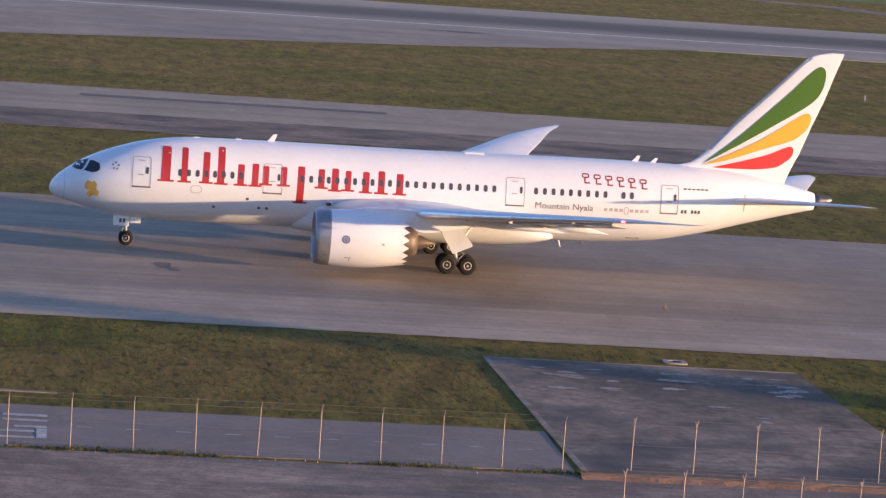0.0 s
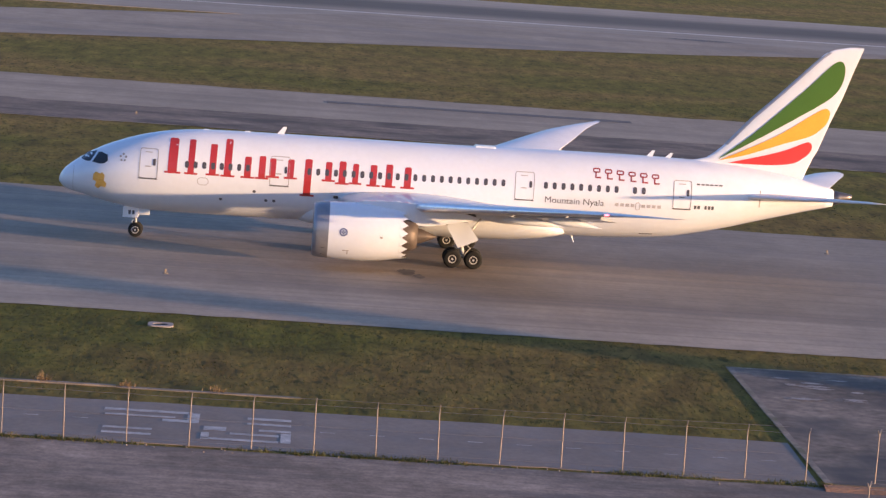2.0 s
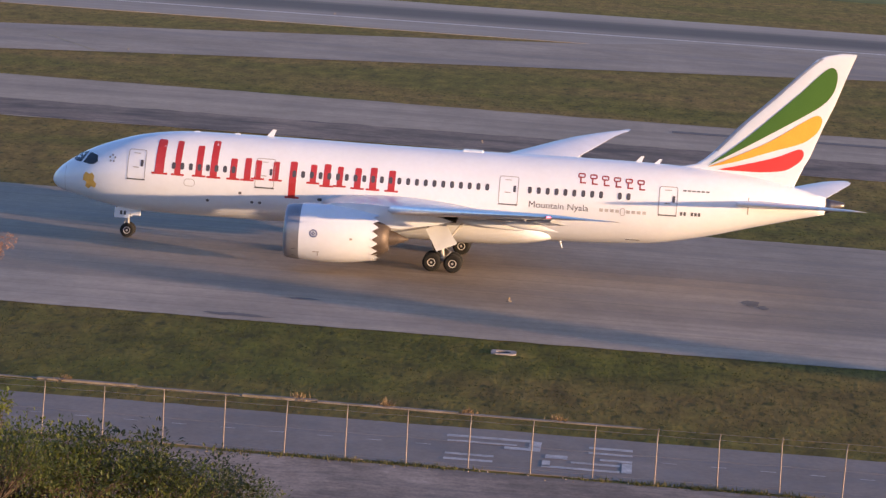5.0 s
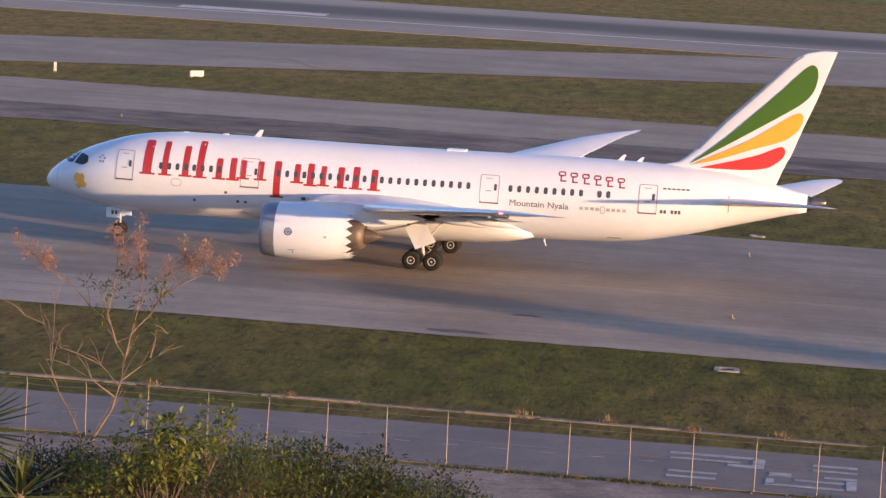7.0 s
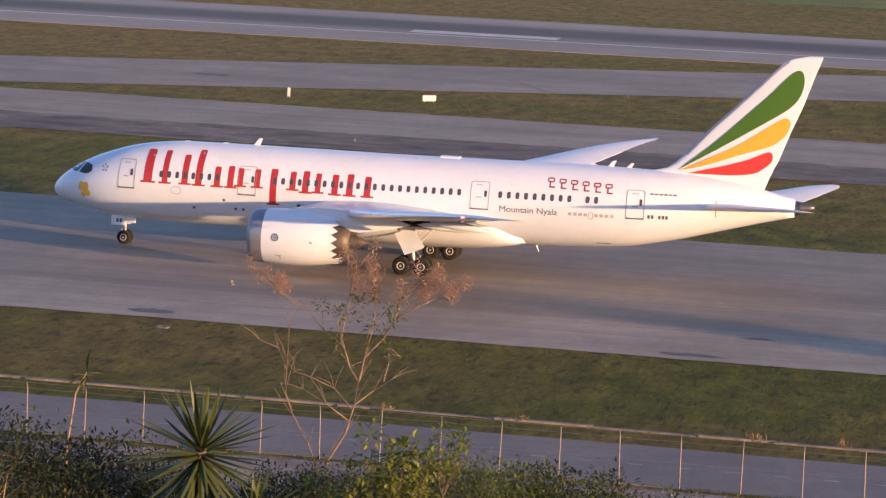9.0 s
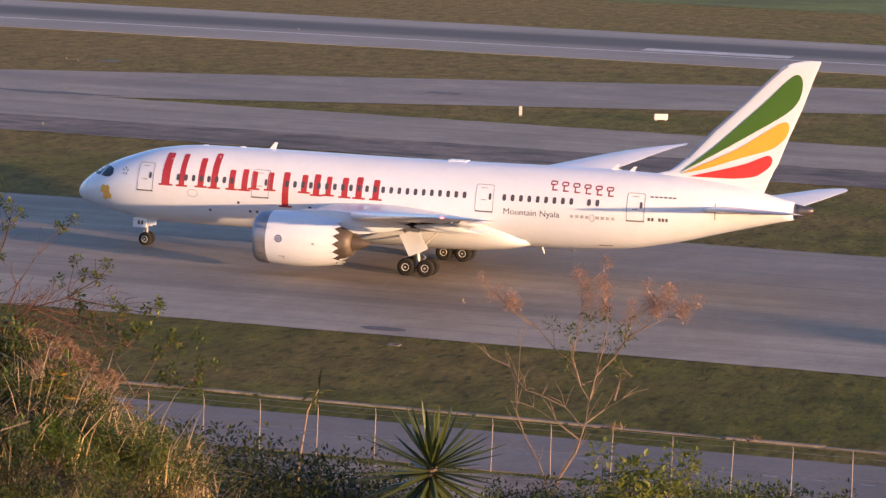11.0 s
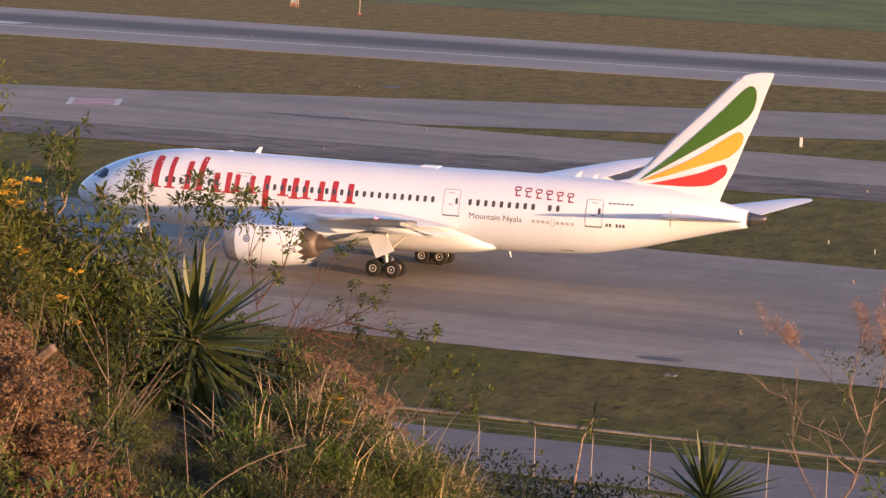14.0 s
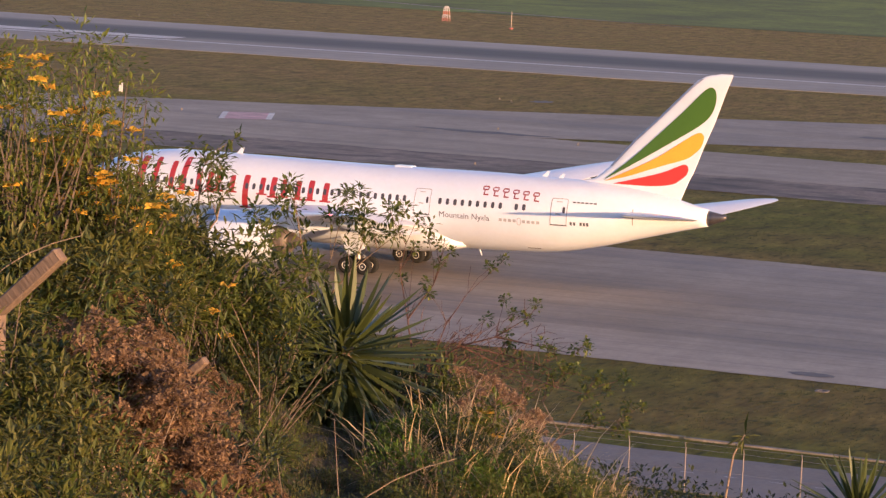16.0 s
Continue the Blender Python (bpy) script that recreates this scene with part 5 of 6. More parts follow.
def yucca(label, seed, ln, count, stem, w=0.05):
    rnd = random.Random(seed)
    s = tagged(empty("yucca"), label, "yucca", "yuccas")
    part("trunk", tube([(0, 0, -0.9), (0, 0, -0.3), (0.02, 0, stem)], [0.09, 0.08, 0.06], 10), BARK_DARK, s)
    for k in range(count):
        u = k / count
        el = radians(84 - 170 * u ** 0.62 + rnd.uniform(-9, 9))
        a = k * 2.39996 + rnd.uniform(-0.2, 0.2)
        d = Vector((math.cos(a) * math.cos(el), math.sin(a) * math.cos(el), math.sin(el)))
        sd = Vector((-math.sin(a), math.cos(a), 0))
        up = d.cross(sd) * -1
        l = ln * (0.72 + 0.32 * math.sin(math.pi * min(1, 0.10 + u * 0.9))) * rnd.uniform(0.85, 1.1)
        bend = 0.06 + 0.22 * max(0, u - 0.35)
        v, f = [], []
        for j, q in enumerate((0.02, 0.2, 0.45, 0.7, 0.88, 1.0)):
            p = Vector((0, 0, stem - 0.30 * u)) + d * l * q + Vector((0, 0, -bend * l * q * q))
            hw = w * (0.55, 0.8, 1.0, 0.8, 0.42, 0.02)[j] / 2
            v += [p - sd * hw + up * hw * 0.5, p, p + sd * hw + up * hw * 0.5]
        for j in range(5):
            f += [(3 * j, 3 * j + 1, 3 * j + 4, 3 * j + 3), (3 * j + 1, 3 * j + 2, 3 * j + 5, 3 * j + 4)]
        part("blade", (v, f), BLADE, s)
    return s


def spot(yaw, elev, r):
    a = radians(yaw)
    return Vector((r * math.sin(a), r * math.cos(a), EYE[2] + r * math.tan(radians(elev))))


def put(ob, yaw, r, turn=0.0, size=1.0, lift=0.0):
    x, y = r * math.sin(radians(yaw)), r * math.cos(radians(yaw))
    ob.matrix_basis = pose(x, y, hill(x, y) + lift, 0, 0, turn) @ Matrix.Scale(size, 4)
    return ob


KINDS = [
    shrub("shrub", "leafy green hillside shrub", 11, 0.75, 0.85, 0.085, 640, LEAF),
    shrub("shrub", "dark green hillside shrub with shade painted into its leaves", 12, 0.7, 0.95, 0.08, 760, LEAF_DARK),
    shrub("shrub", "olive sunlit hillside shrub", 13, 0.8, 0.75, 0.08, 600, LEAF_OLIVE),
    tuft("green and yellow grass tuft on the slope", 14, 90, 0.55, TUFT),
    tuft("dry straw-coloured grass tuft on the slope", 15, 70, 0.6, STRAW, 1.1),
    seed_weed("brown dry weed with fluffy seedheads", 16, 0.75, 0.75, 7, SEEDHEAD),
    tuft("low green grass tuft on the slope", 17, 120, 0.35, TUFT, 0.9, 0.014, 0.16),
    shrub("shrub", "fine-leaved green hillside shrub", 18, 0.6, 0.8, 0.06, 760, LEAF, slim=0.3),
    tuft("long pale straw bent over on the slope", 19, 24, 0.80, STRAW_PALE, 1.5, 0.020, 0.18),
    seed_weed("dry weed with loose pinkish seedheads", 20, 0.75, 0.6, 6, DUSKY_HEAD, 240, spread=0.085),
]
rnd = random.Random(77)
used = set()
count, bushes_made = 0, 0
while count < 480:
    yaw, r = rnd.uniform(-34.5, -20.3), math.sqrt(rnd.uniform(18.0 ** 2, 29.0 ** 2))
    if (yaw > -24 and r < 21) or (abs(yaw + 25.38) < 1.35 and 21 < r < 28.6) or (-29.8 < yaw < -26.5 and 19 < r < 25.2 and rnd.random() < 0.93):
        continue
    u = 0.5 + 0.5 * noise.noise((yaw * 0.45, r * 0.25, 3.0))
    if yaw > -24.2:
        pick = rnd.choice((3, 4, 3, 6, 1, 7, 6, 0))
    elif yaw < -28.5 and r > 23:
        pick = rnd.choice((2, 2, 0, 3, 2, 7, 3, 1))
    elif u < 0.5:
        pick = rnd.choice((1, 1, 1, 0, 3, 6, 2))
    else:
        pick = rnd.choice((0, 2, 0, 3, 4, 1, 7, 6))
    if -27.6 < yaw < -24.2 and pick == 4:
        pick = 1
    elif yaw < -29.5 and r < 23:
        pick = rnd.choice((2, 3, 4, 0, 7, 4, 2))
    if pick in (0, 1, 2, 7):
        bushes_made += 1
        if bushes_made > 285:
            continue
    size = rnd.uniform(0.75, 1.3) * (0.62 if yaw > -24.2 else 1.0)
    ob = KINDS[pick]
    if pick in used:
        ob = copy_thing(ob, Matrix())
    used.add(pick)
    put(ob, yaw, r, rnd.uniform(0, 360), size)
    count += 1
# brown seedhead weeds in a patch of their own
for k in range(50):
    ob = copy_thing(KINDS[5], Matrix()) if k else KINDS[5]
    r = rnd.uniform(20.0, 24.8)
    yaw = rnd.uniform(-29.9, -26.6) - 0.2 * (r - 22)
    put(ob, yaw, r, rnd.uniform(0, 360), (1.55 - 0.17 * (r - 20)) * rnd.uniform(0.65, 1.0) * max(0.45, 1 - 0.17 * (yaw + 29.4)), -0.05)
for k in range(8):
    put(copy_thing(KINDS[9], Matrix()) if k else KINDS[9], rnd.uniform(-23.2, -21.5), rnd.uniform(26.5, 28.2), rnd.uniform(0, 360), rnd.uniform(0.7, 1.0))
# long straw bent over along the crest and here and there among the shrubs
for k in range(84):
    ob = copy_thing(KINDS[8], Matrix()) if k else KINDS[8]
    put(ob, rnd.uniform(-24.3, -20.0) if k < 66 else rnd.uniform(-32.5, -29.3), rnd.uniform(25.0, 28.3), rnd.uniform(0, 360), rnd.uniform(0.6, 1.05) * (1.0 if k < 66 else 0.9))
# fresh green low growth in front of the crest
fresh = shrub("shrub", "low fresh green plant on the slope", 29, 0.5, 0.7, 0.07, 520, LEAF_FRESH)
for k in range(16):
    put(copy_thing(fresh, Matrix()) if k else fresh, rnd.uniform(-24.6, -22.2), rnd.uniform(24.8, 26.8), rnd.uniform(0, 360), rnd.uniform(0.5, 0.9))
# leafy shrubs behind the large yucca
for yaw, r, size, pick in ((-24.4, 28.8, 1.3, 0), (-23.9, 28.6, 1.2, 7), (-23.4, 28.6, 1.0, 2), (-24.7, 29.2, 1.5, 1), (-26.1, 29.2, 1.7, 1), (-26.7, 29.0, 1.7, 0), (-27.2, 29.0, 1.5, 1), (-25.5, 29.6, 1.6, 1), (-22.9, 28.4, 0.9, 7), (-22.3, 28.2, 0.8, 0)):
    put(copy_thing(KINDS[pick], Matrix()), yaw, r, 60 * yaw, size)
# low growth in front of the large yucca
for k in range(135):
    r = rnd.uniform(19.5, 26.6)
    pick = rnd.choice((3, 6, 6, 7, 7, 0, 1))
    put(copy_thing(KINDS[pick], Matrix()), -25.38 + rnd.uniform(-1.6, 1.6), r, rnd.uniform(0, 360), (0.85 - 0.07 * (r - 19.5)) * rnd.uniform(0.6, 1.0))
# long bare pale stems that arch out of the growth
for k in range(18):
    yaw, r = rnd.uniform(-33, -22), rnd.uniform(20, 26)
    s = tagged(empty("bare_stem"), "long bare pale stem arching out of the growth", "stem", "bare stems")
    a, ln = rnd.uniform(0, 2 * math.pi), rnd.uniform(0.6, 1.3) * (0.45 if yaw > -25 else 1.0)
    arc = [(math.cos(a) * ln * 0.8 * u * u, math.sin(a) * ln * 0.8 * u * u, ln * (1.35 * u - 0.5 * u * u) - 0.1) for u in np.linspace(0, 1, 9)]
    part("stem", tube(arc, [0.007 - 0.0005 * q for q in range(9)], 5), BARK_GREY, s)
    part("twig", tube([(math.cos(a) * ln * 0.15, math.sin(a) * ln * 0.15, ln * 0.5), (math.cos(a + 1) * ln * 0.3, math.sin(a + 1) * ln * 0.3, ln * 0.95)], [0.005, 0.002], 4), BARK_GREY, s)
    put(s, yaw, r, 0, 1.0)
# tall bush with yellow flowers
tall = []
for k, (yaw, r, h) in enumerate(((-32.6, 25.0, 2.2), (-31.3, 24.6, 2.1), (-30.25, 25.2, 2.4), (-29.6, 24.8, 1.5), (-33.6, 24.5, 2.3))):
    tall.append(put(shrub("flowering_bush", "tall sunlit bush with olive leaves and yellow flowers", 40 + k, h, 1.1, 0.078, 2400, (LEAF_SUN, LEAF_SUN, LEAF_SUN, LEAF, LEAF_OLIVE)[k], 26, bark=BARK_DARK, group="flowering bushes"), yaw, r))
for k, (yaw, r, h) in enumerate(((-29.0, 25.5, 0.65), (-27.9, 25.5, 0.8), (-22.75, 26.2, 0.62), (-26.7, 26.4, 0.7))):
    put(shrub("flowering_bush", "small green bush with a few yellow flowers", 50 + k, h, 0.55, 0.09, 190, LEAF, 4, group="flowering bushes"), yaw, r)
# yuccas: hub at a fixed height over the slope
for label, seed, yaw, el, r, ln, w, many in (("large dark green yucca with drooping lower blades", 5, -25.38, -8.46, 27.7, 1.02, 0.082, 180), ("green yucca with stiff upright blades", 6, -15.93, -10.95, 35.4, 0.92, 0.072, 130), ("green yucca half hidden at the slope", 8, -14.9, -12.1, 36.0, 0.7, 0.075, 70)):
    y = yucca(label, seed, ln, many, 0.0, w)
    y.matrix_basis = Matrix.Translation(spot(yaw, el, r)) @ pose(0, 0, 0, 4, -3, 20 * seed)


def branchy(name, label, category, root, forks, mat, r0, seed):
    """A bare-branched plant: limbs from the root, each with finer twigs; returns the thing and the twig tips."""
    rnd = random.Random(seed)
    s = tagged(empty(name, *root), label, category)
    tips = []
    for path in forks:
        pts = [Vector(p) for p in path]
        pieces = [tube(pts, [max(0.004, r0 * (1 - 0.8 * i / (len(pts) - 1))) * (1 if path[0] == forks[0][0] else 0.6) for i in range(len(pts))], 6)]
        for p, q in zip(pts[1:], pts[2:] + [pts[-1] + (pts[-1] - pts[-2]) * 0.6]):
            for _ in range(3):
                e = p + (q - p) * rnd.uniform(0.2, 1.0) + Vector((rnd.uniform(-0.22, 0.22), rnd.uniform(-0.22, 0.22), rnd.uniform(0.0, 0.25)))
                pieces.append(tube([p, (p + e) / 2 + Vector((rnd.uniform(-0.03, 0.03), 0, 0.02)), e], [r0 * 0.2, r0 * 0.14, 0.0025], 4))
                tips.append(e)
        tips.append(pts[-1])
        part("branch", joined(pieces), mat, s)
    return s, tips


root = spot(-13.30, -10.13, 40.0)
forks = [[(-0.31, 0, -1.1), (-0.24, 0, -0.74), (-0.02, 0, -0.36), (0.085, 0, 0.02), (0.12, 0.03, 0.31), (0.0, 0, 0.5)],
         [(0.0, 0, 0.5), (-0.12, 0.05, 0.76), (-0.36, 0, 0.95), (-0.6, 0.1, 1.16), (-0.78, 0, 1.28), (-1.02, 0, 1.45)], [(0.0, 0, 0.5), (-0.1, -0.1, 0.88), (-0.07, 0, 1.21), (-0.05, 0.1, 1.5), (0.02, 0, 1.72)],
         [(0.12, 0.03, 0.31), (0.19, 0, 0.64), (0.285, -0.1, 0.97), (0.31, 0, 1.3), (0.26, 0, 1.54)], [(0.19, 0, 0.64), (0.4, 0.1, 0.88), (0.55, 0, 1.12), (0.78, 0, 1.3), (1.07, 0.1, 1.45), (1.28, 0, 1.47)],
         [(0.55, 0, 1.12), (0.64, -0.1, 1.4), (0.88, 0, 1.62)], [(0.085, 0, 0.02), (0.31, 0.1, 0.21), (0.55, 0, 0.38)], [(-0.30, 0, -1.0), (-0.5, 0, -0.55), (-0.74, 0.1, -0.21), (-0.83, 0, 0.12), (-0.82, 0, 0.5), (-0.81, 0, 0.93)],
         [(-0.83, 0, 0.42), (-0.97, 0.1, 0.66), (-1.2, 0, 0.76)], [(0.06, 0, -0.05), (-0.21, 0.1, 0.19), (-0.5, 0, 0.33), (-0.71, 0, 0.38)], [(0.02, 0, -0.2), (-0.26, -0.1, 0.02), (-0.6, 0, 0.17)], [(0.45, 0, 0.35), (0.5, 0.05, 0.6), (0.66, 0, 0.68)]]
tree, tips = branchy("dry_sapling", "half-dry sapling with bare branches and pinkish dry blossom", "tree", root, forks, BARK_GREY, 0.022, 3)
r2 = random.Random(9)
high = [t for t in tips if t.z > 1.38]
part("blossom", joined([leaf_quads(r2, t + Vector((0, 0, 0.03)), 170, 0.12, 0.024, slim=0.8) for t in high]), PINKHEAD, tree, "pinkish dry blossom")
part("foliage", joined([leaf_quads(r2, t, 20, 0.09, 0.075) for t in tips if 0.75 < t.z < 1.5 and -0.45 < t.x < 0.8]), LEAF, tree, "sparse olive leaves")
# reddish shrub with loose leaf clusters, leaning out beyond the large yucca
root = spot(-24.1, -8.9, 29.5)
forks = [[(0, 0, -0.4), (0.15, 0, 0.1), (0.45, 0, 0.3), (0.8, 0, 0.42), (1.1, 0, 0.62)], [(0.15, 0, 0.1), (0.3, 0, 0.5), (0.5, 0, 0.8)], [(0.45, 0, 0.3), (0.85, 0.1, 0.25), (1.25, 0, 0.2), (1.5, 0, 0.15)],
         [(0, 0, 0), (-0.1, 0, 0.5), (-0.2, 0, 0.95), (-0.15, 0, 1.2)], [(-0.1, 0, 0.5), (0.15, 0, 0.85), (0.2, 0, 1.05)],
         [(0.45, 0, 0.3), (0.9, 0.1, 0.12), (1.4, 0, 0.02), (1.72, 0, -0.02)], [(0.8, 0, 0.42), (1.2, 0.1, 0.36), (1.6, 0, 0.34)], [(0.3, 0, 0.2), (0.7, 0, 0.05), (1.1, 0.1, -0.1)]]
loose, tips = branchy("leaning_shrub", "leaning reddish shrub with loose clusters of small leaves", "shrub", root, forks, RED_TWIG, 0.016, 4)
part("foliage", joined([leaf_quads(r2, t, 44, 0.055, 0.042, slim=0.7) for t in tips[::2]]), LEAF, loose)
haze = []
for _ in range(460):
    a = Vector((r2.triangular(-0.2, 1.5, 0.4), r2.uniform(-0.3, 0.3), r2.triangular(-0.3, 0.55, 0.12)))
    b = a + Vector((r2.uniform(-0.06, 0.18), r2.uniform(-0.08, 0.08), r2.uniform(-0.03, 0.15)))
    haze.append(tube([a, (a + b) / 2 + Vector((0, 0, r2.uniform(-0.02, 0.03))), b], [0.004, 0.003, 0.002], 3, False))
part("twig_haze", joined(haze), RED_TWIG, loose, "fine reddish twigs")
root = spot(-21.4, -9.9, 30.0)
forks = [[(-0.5, 0, -0.5), (0, 0, 0.0), (0.3, 0, 0.12), (0.55, 0, 0.1)], [(0, 0, 0.0), (0.2, 0, 0.35), (0.45, 0, 0.48)], [(0, 0, 0), (-0.2, 0, 0.3), (-0.1, 0, 0.5)]]
loose2, tips = branchy("leaning_shrub", "thin shrub with loose green leaf clusters over the slope", "shrub", root, forks, BARK_DARK, 0.014, 6)
part("foliage", joined([leaf_quads(r2, t, 44, 0.055, 0.042, slim=0.7) for t in tips]), LEAF, loose2)
root = spot(-28.35, -8.2, 27.5)
forks = [[(0, 0, -0.8), (0.05, 0, 0.2), (0.1, 0, 0.7), (0.12, 0, 1.15), (0.15, 0, 1.4)], [(0.1, 0, 0.7), (0.3, 0, 0.95), (0.35, 0, 1.2)], [(0.05, 0, 0.2), (0.5, 0, 0.34), (0.85, 0, 0.36), (1.15, 0, 0.48)], [(0.5, 0, 0.34), (0.7, 0, 0.2), (1.0, 0, 0.22)]]
loose3, tips = branchy("leaning_shrub", "upright shrub with pointed green leaves in loose tufts", "shrub", root, forks, BARK, 0.02, 8)
part("foliage", joined([leaf_quads(r2, t, 26, 0.10, 0.085, slim=0.34) for t in tips if t.z > 0.8 or t.x > 0.45]), LEAF, loose3)
# sprigs with dark leaf tufts that stand up between the two
root = spot(-25.9, -7.9, 28.0)
forks = [[(0, 0, -0.5), (-0.05, 0, 0.1), (-0.18, 0, 0.55), (-0.26, 0, 0.9)], [(0, 0, 0), (0.1, 0, 0.5), (0.2, 0, 0.92)], [(0, 0, 0.05), (0.3, 0, 0.4), (0.55, 0, 0.62), (0.72, 0, 0.76)], [(0.3, 0, 0.4), (0.42, 0, 0.7)], [(-0.05, 0, 0.1), (-0.4, 0, 0.45), (-0.55, 0, 0.62)]]
loose4, tips = branchy("leaning_shrub", "thin upright sprigs with tufts of dark green leaves", "shrub", root, forks, BARK_GREY, 0.014, 12)
part("foliage", joined([leaf_quads(r2, t, 40, 0.085, 0.07, slim=0.4) for t in tips if t.z > 0.45]), LEAF, loose4)
for yaw, r, size in ((-27.9, 26.4, 1.4), (-27.35, 26.8, 1.25), (-28.4, 26.2, 1.4)):
    put(copy_thing(KINDS[0], Matrix()), yaw, r, 50 * yaw, size)
# slender stalk with a leafy top
stalk = tagged(empty("tall_stalk", *spot(-18.4, -11.45, 36)), "thin pale stalk with a few leaves at its top", "plant")
part("stem", tube([(0, 0, -1.2), (0.02, 0, 0.3), (0.10, 0, 0.9), (0.22, 0, 1.15)], [0.016, 0.013, 0.011, 0.006], 7), BARK, stalk)
part("foliage", leaf_quads(r2, (0.22, 0, 1.12), 11, 0.05, 0.24, slim=0.16), LEAF_OLIVE, stalk)
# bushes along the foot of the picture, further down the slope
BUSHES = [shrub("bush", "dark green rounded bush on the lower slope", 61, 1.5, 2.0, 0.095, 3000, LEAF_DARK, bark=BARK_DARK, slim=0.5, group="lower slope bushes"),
          shrub("bush", "green bush with larger leaves on the lower slope", 62, 1.5, 1.1, 0.12, 620, LEAF_SUN, bark=BARK_DARK, slim=0.6, group="lower slope bushes"),
          shrub("bush", "dense green bush on the lower slope", 63, 1.4, 2.2, 0.08, 4200, LEAF, bark=BARK_DARK, slim=0.5, group="lower slope bushes")]
taken = set()
for pick, yaw, top, r, size in ((0, -19.6, -10.5, 36, 0.9), (0, -18.7, -10.9, 36, 0.8), (0, -17.6, -10.8, 37, 0.75), (0, -16.7, -11.3, 37, 0.7), (0, -20.4, -10.9, 34, 0.8), (1, -13.7, -11.5, 38, 0.7), (1, -12.6, -10.5, 37.5, 0.85), (1, -12.2, -10.8, 37.5, 0.7),
                                (1, -11.5, -10.45, 38, 0.55), (2, -10.9, -11.1, 45, 0.9), (2, -9.9, -11.2, 45, 0.9), (0, -9.1, -11.05, 46, 0.95), (2, -8.3, -11.35, 46, 0.85), (0, -7.5, -11.5, 47, 0.8), (2, -12.4, -11.4, 44, 0.9), (2, -14.2, -11.6, 42, 0.9),
                                (0, -15.4, -11.6, 40, 0.8), (2, -6.9, -11.75, 48, 0.7), (0, -14.8, -11.8, 39, 0.8), (0, -14.3, -11.25, 39, 0.6), (0, -13.5, -11.35, 39.5, 0.6), (2, -13.0, -11.3, 40, 0.6), (0, -12.0, -11.2, 40, 0.6), (2, -11.2, -11.2, 41, 0.6)):
    ob = BUSHES[pick] if pick not in taken else copy_thing(BUSHES[pick], Matrix())
    taken.add(pick)
    p = spot(yaw, top, r)
    ob.matrix_basis = Matrix.Translation((p.x, p.y, p.z - 1.42 * size)) @ pose(0, 0, 0, 0, 0, 37 * yaw) @ Matrix.Scale(size, 4)
# old timber post leaning in the weeds
post = tagged(empty("timber_post", *spot(-30.75, -7.15, 20.5)), "leaning weathered timber rail on a post", "post")
rail = part("rail", box_bm(-1.1, 0.10, -0.045, 0.045, -0.05, 0.05, 0.012), TIMBER, post)
rail.matrix_basis = pose(0, 0, 0, 0, -42, 0)
part("upright", box_bm(-0.42, -0.34, -0.04, 0.04, -2.2, -0.36, 0.01), TIMBER, post)
stub = tagged(empty("timber_stub", *spot(-27.9, -8.8, 21.5)), "short weathered timber stub among dry weeds", "post")
sb = part("stub", box_bm(-0.5, 0.0, -0.03, 0.03, -0.03, 0.03, 0.01), TIMBER, stub)
sb.matrix_basis = pose(0, 0, 0, 0, -40, 0)
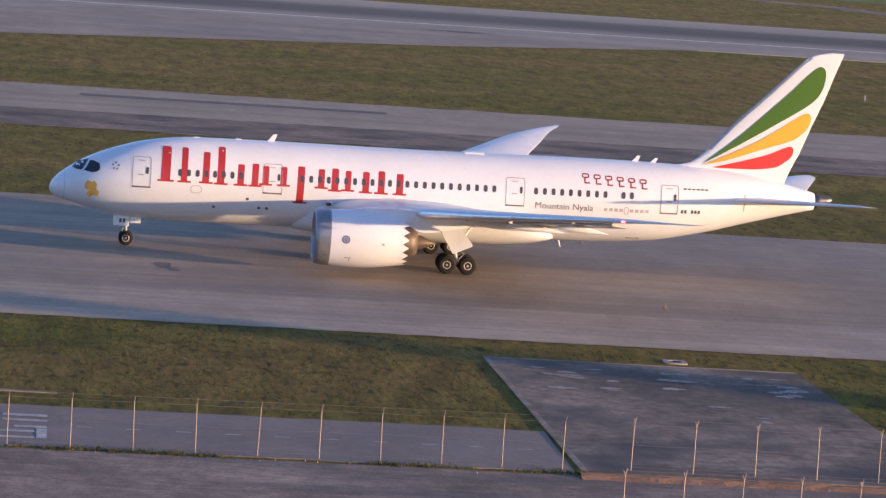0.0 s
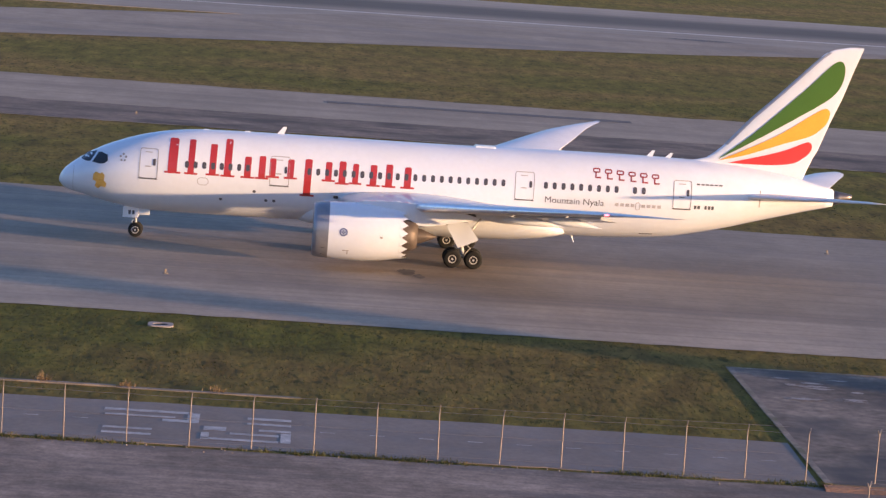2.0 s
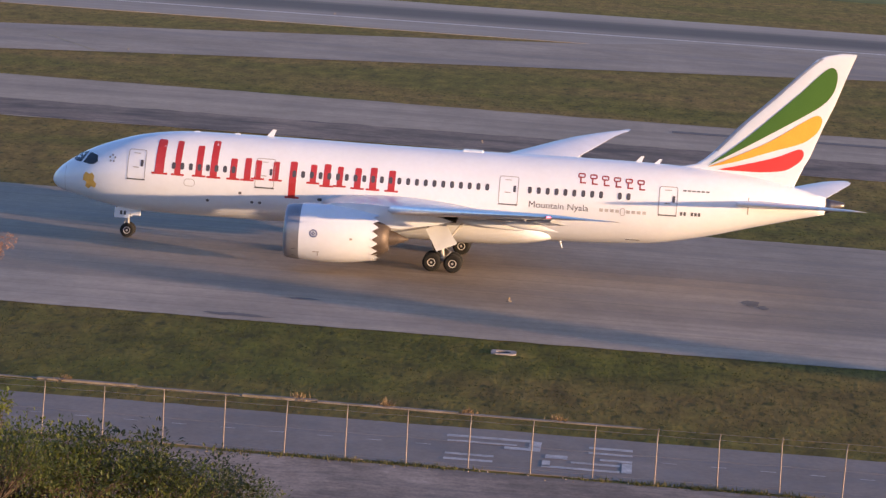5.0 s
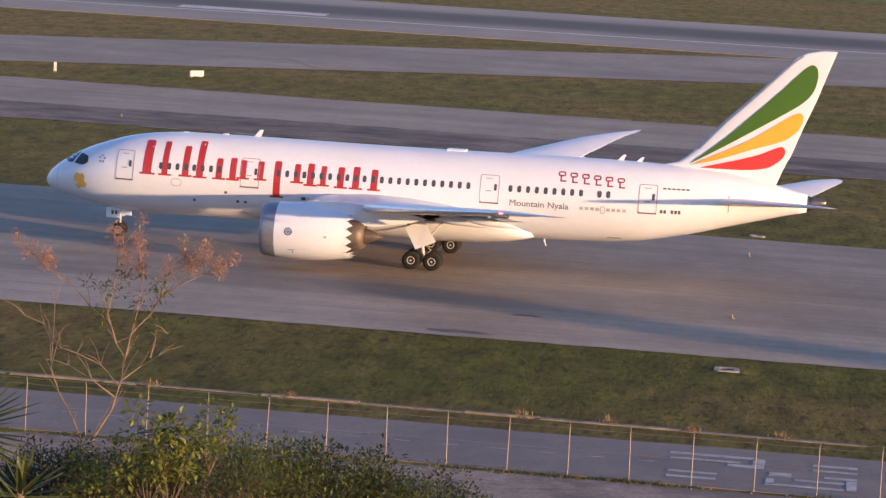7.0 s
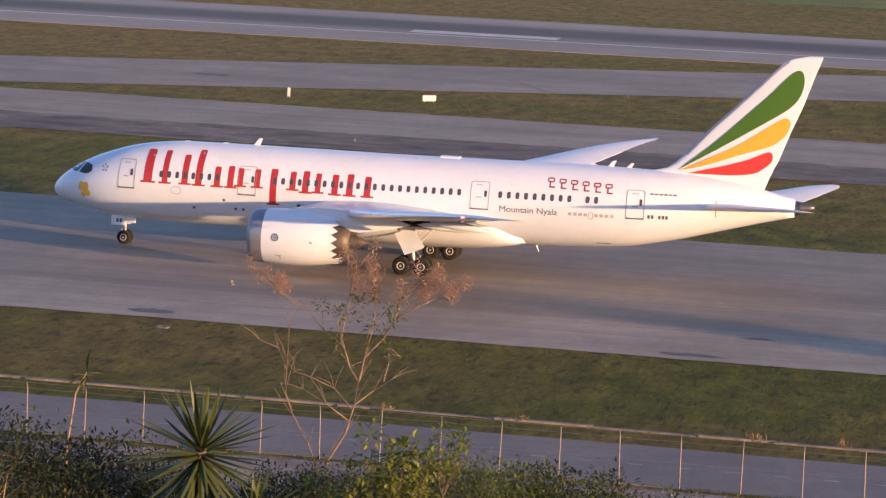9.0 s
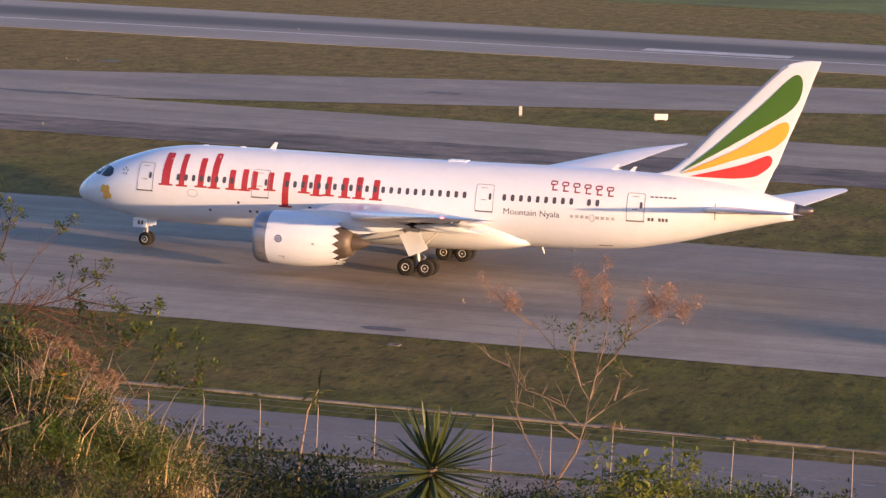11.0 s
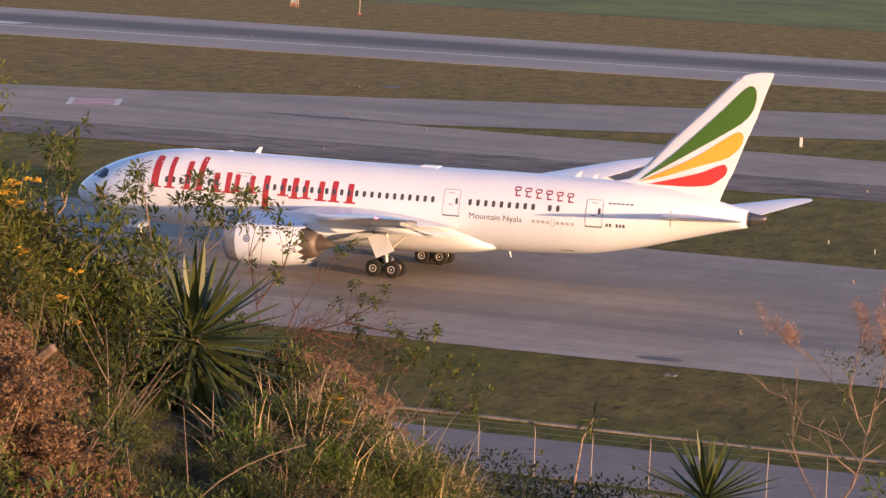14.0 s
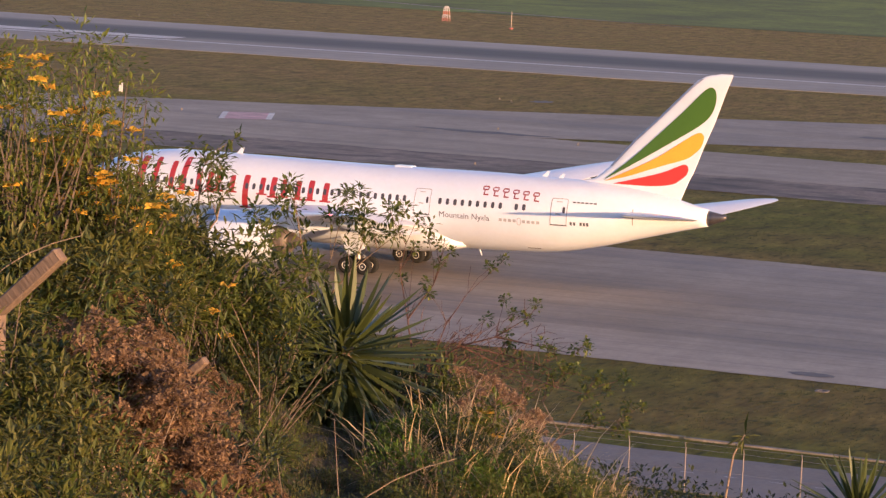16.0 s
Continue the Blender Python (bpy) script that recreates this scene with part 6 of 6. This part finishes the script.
# weeds and stones along the foot of the fence
r3 = random.Random(21)
wv, wf, sv, sf = [], [], [], []
for k in range(1700):
    x = r3.uniform(-140, 27)
    if noise.noise((x * 0.12, 0.0, 0.0)) < r3.uniform(-0.35, 0.25):
        continue
    v, f = blades(r3, 9, 0.22, 0.05, 1.0, 0.22)
    o = len(wv)
    c = Vector((x, 149.92 + 0.010 * x + r3.gauss(0, 0.2), 0))
    wv += [c + Vector(p) for p in v]
    wf += [tuple(i + o for i in q) for q in f]
for k in range(420):
    x = r3.uniform(-140, 30)
    s = r3.uniform(0.025, 0.075)
    c = Vector((x, 149.5 + 0.010 * x + r3.gauss(0, 0.4), s * 0.3))
    o = len(sv)
    sv += [c + Vector((a * s * r3.uniform(0.6, 1.2), b * s * r3.uniform(0.6, 1.2), e * s * r3.uniform(0.5, 1.0))) for a, b, e in ((1, 0, 0), (0, 1, 0), (-1, 0, 0), (0, -1, 0), (0, 0, 1), (0, 0, -1))]
    sf += [tuple(i + o for i in q) for q in ((0, 1, 4), (1, 2, 4), (2, 3, 4), (3, 0, 4), (1, 0, 5), (2, 1, 5), (3, 2, 5), (0, 3, 5))]
tagged(part("fence_weeds", (wv, wf), TUFT), "ragged weeds along the foot of the fence", "weeds", kind="stuff")
tagged(part("loose_stones", (sv, sf), KERB), "loose pale stones along the fence", "stones", kind="stuff")
# coarse clumps that roughen the mown grass
gv, gf = [], []
for k in range(22000):
    band = r3.random()
    x = r3.uniform(-150, 70)
    y = r3.uniform(161, 189.6) if band < 0.62 else (r3.uniform(249.8, 303) if band < 0.85 else r3.uniform(351, 372))
    if 26 < x < 46 and y < 184:
        continue
    v, f = blades(r3, 5, r3.uniform(0.05, 0.13), 0.05, 1.2, 0.25)
    o = len(gv)
    c = Vector((x, y, 0))
    gv += [c + Vector(p) for p in v]
    gf += [tuple(i + o for i in q) for q in f]
tagged(part("grass_clumps", (gv, gf), leafy("mown_grass_clumps", (0.03, 0.042, 0.006), (0.075, 0.068, 0.014), 0.9, 0.2)), "coarse clumps in the mown grass", "grass", kind="stuff")
for k, (x, s) in enumerate(((-17.0, 1.0), (-12.3, 1.1), (-8.0, 0.8), (-3.2, 0.8), (-29.5, 0.9), (-37.0, 0.8))):
    t = tuft("dry straw-coloured tuft beside the drain edge", 80 + k, 60, 0.5 * s, STRAW, 0.9, 0.06, 0.25)
    t.location = (x, 164.9, 0.0)


motions()
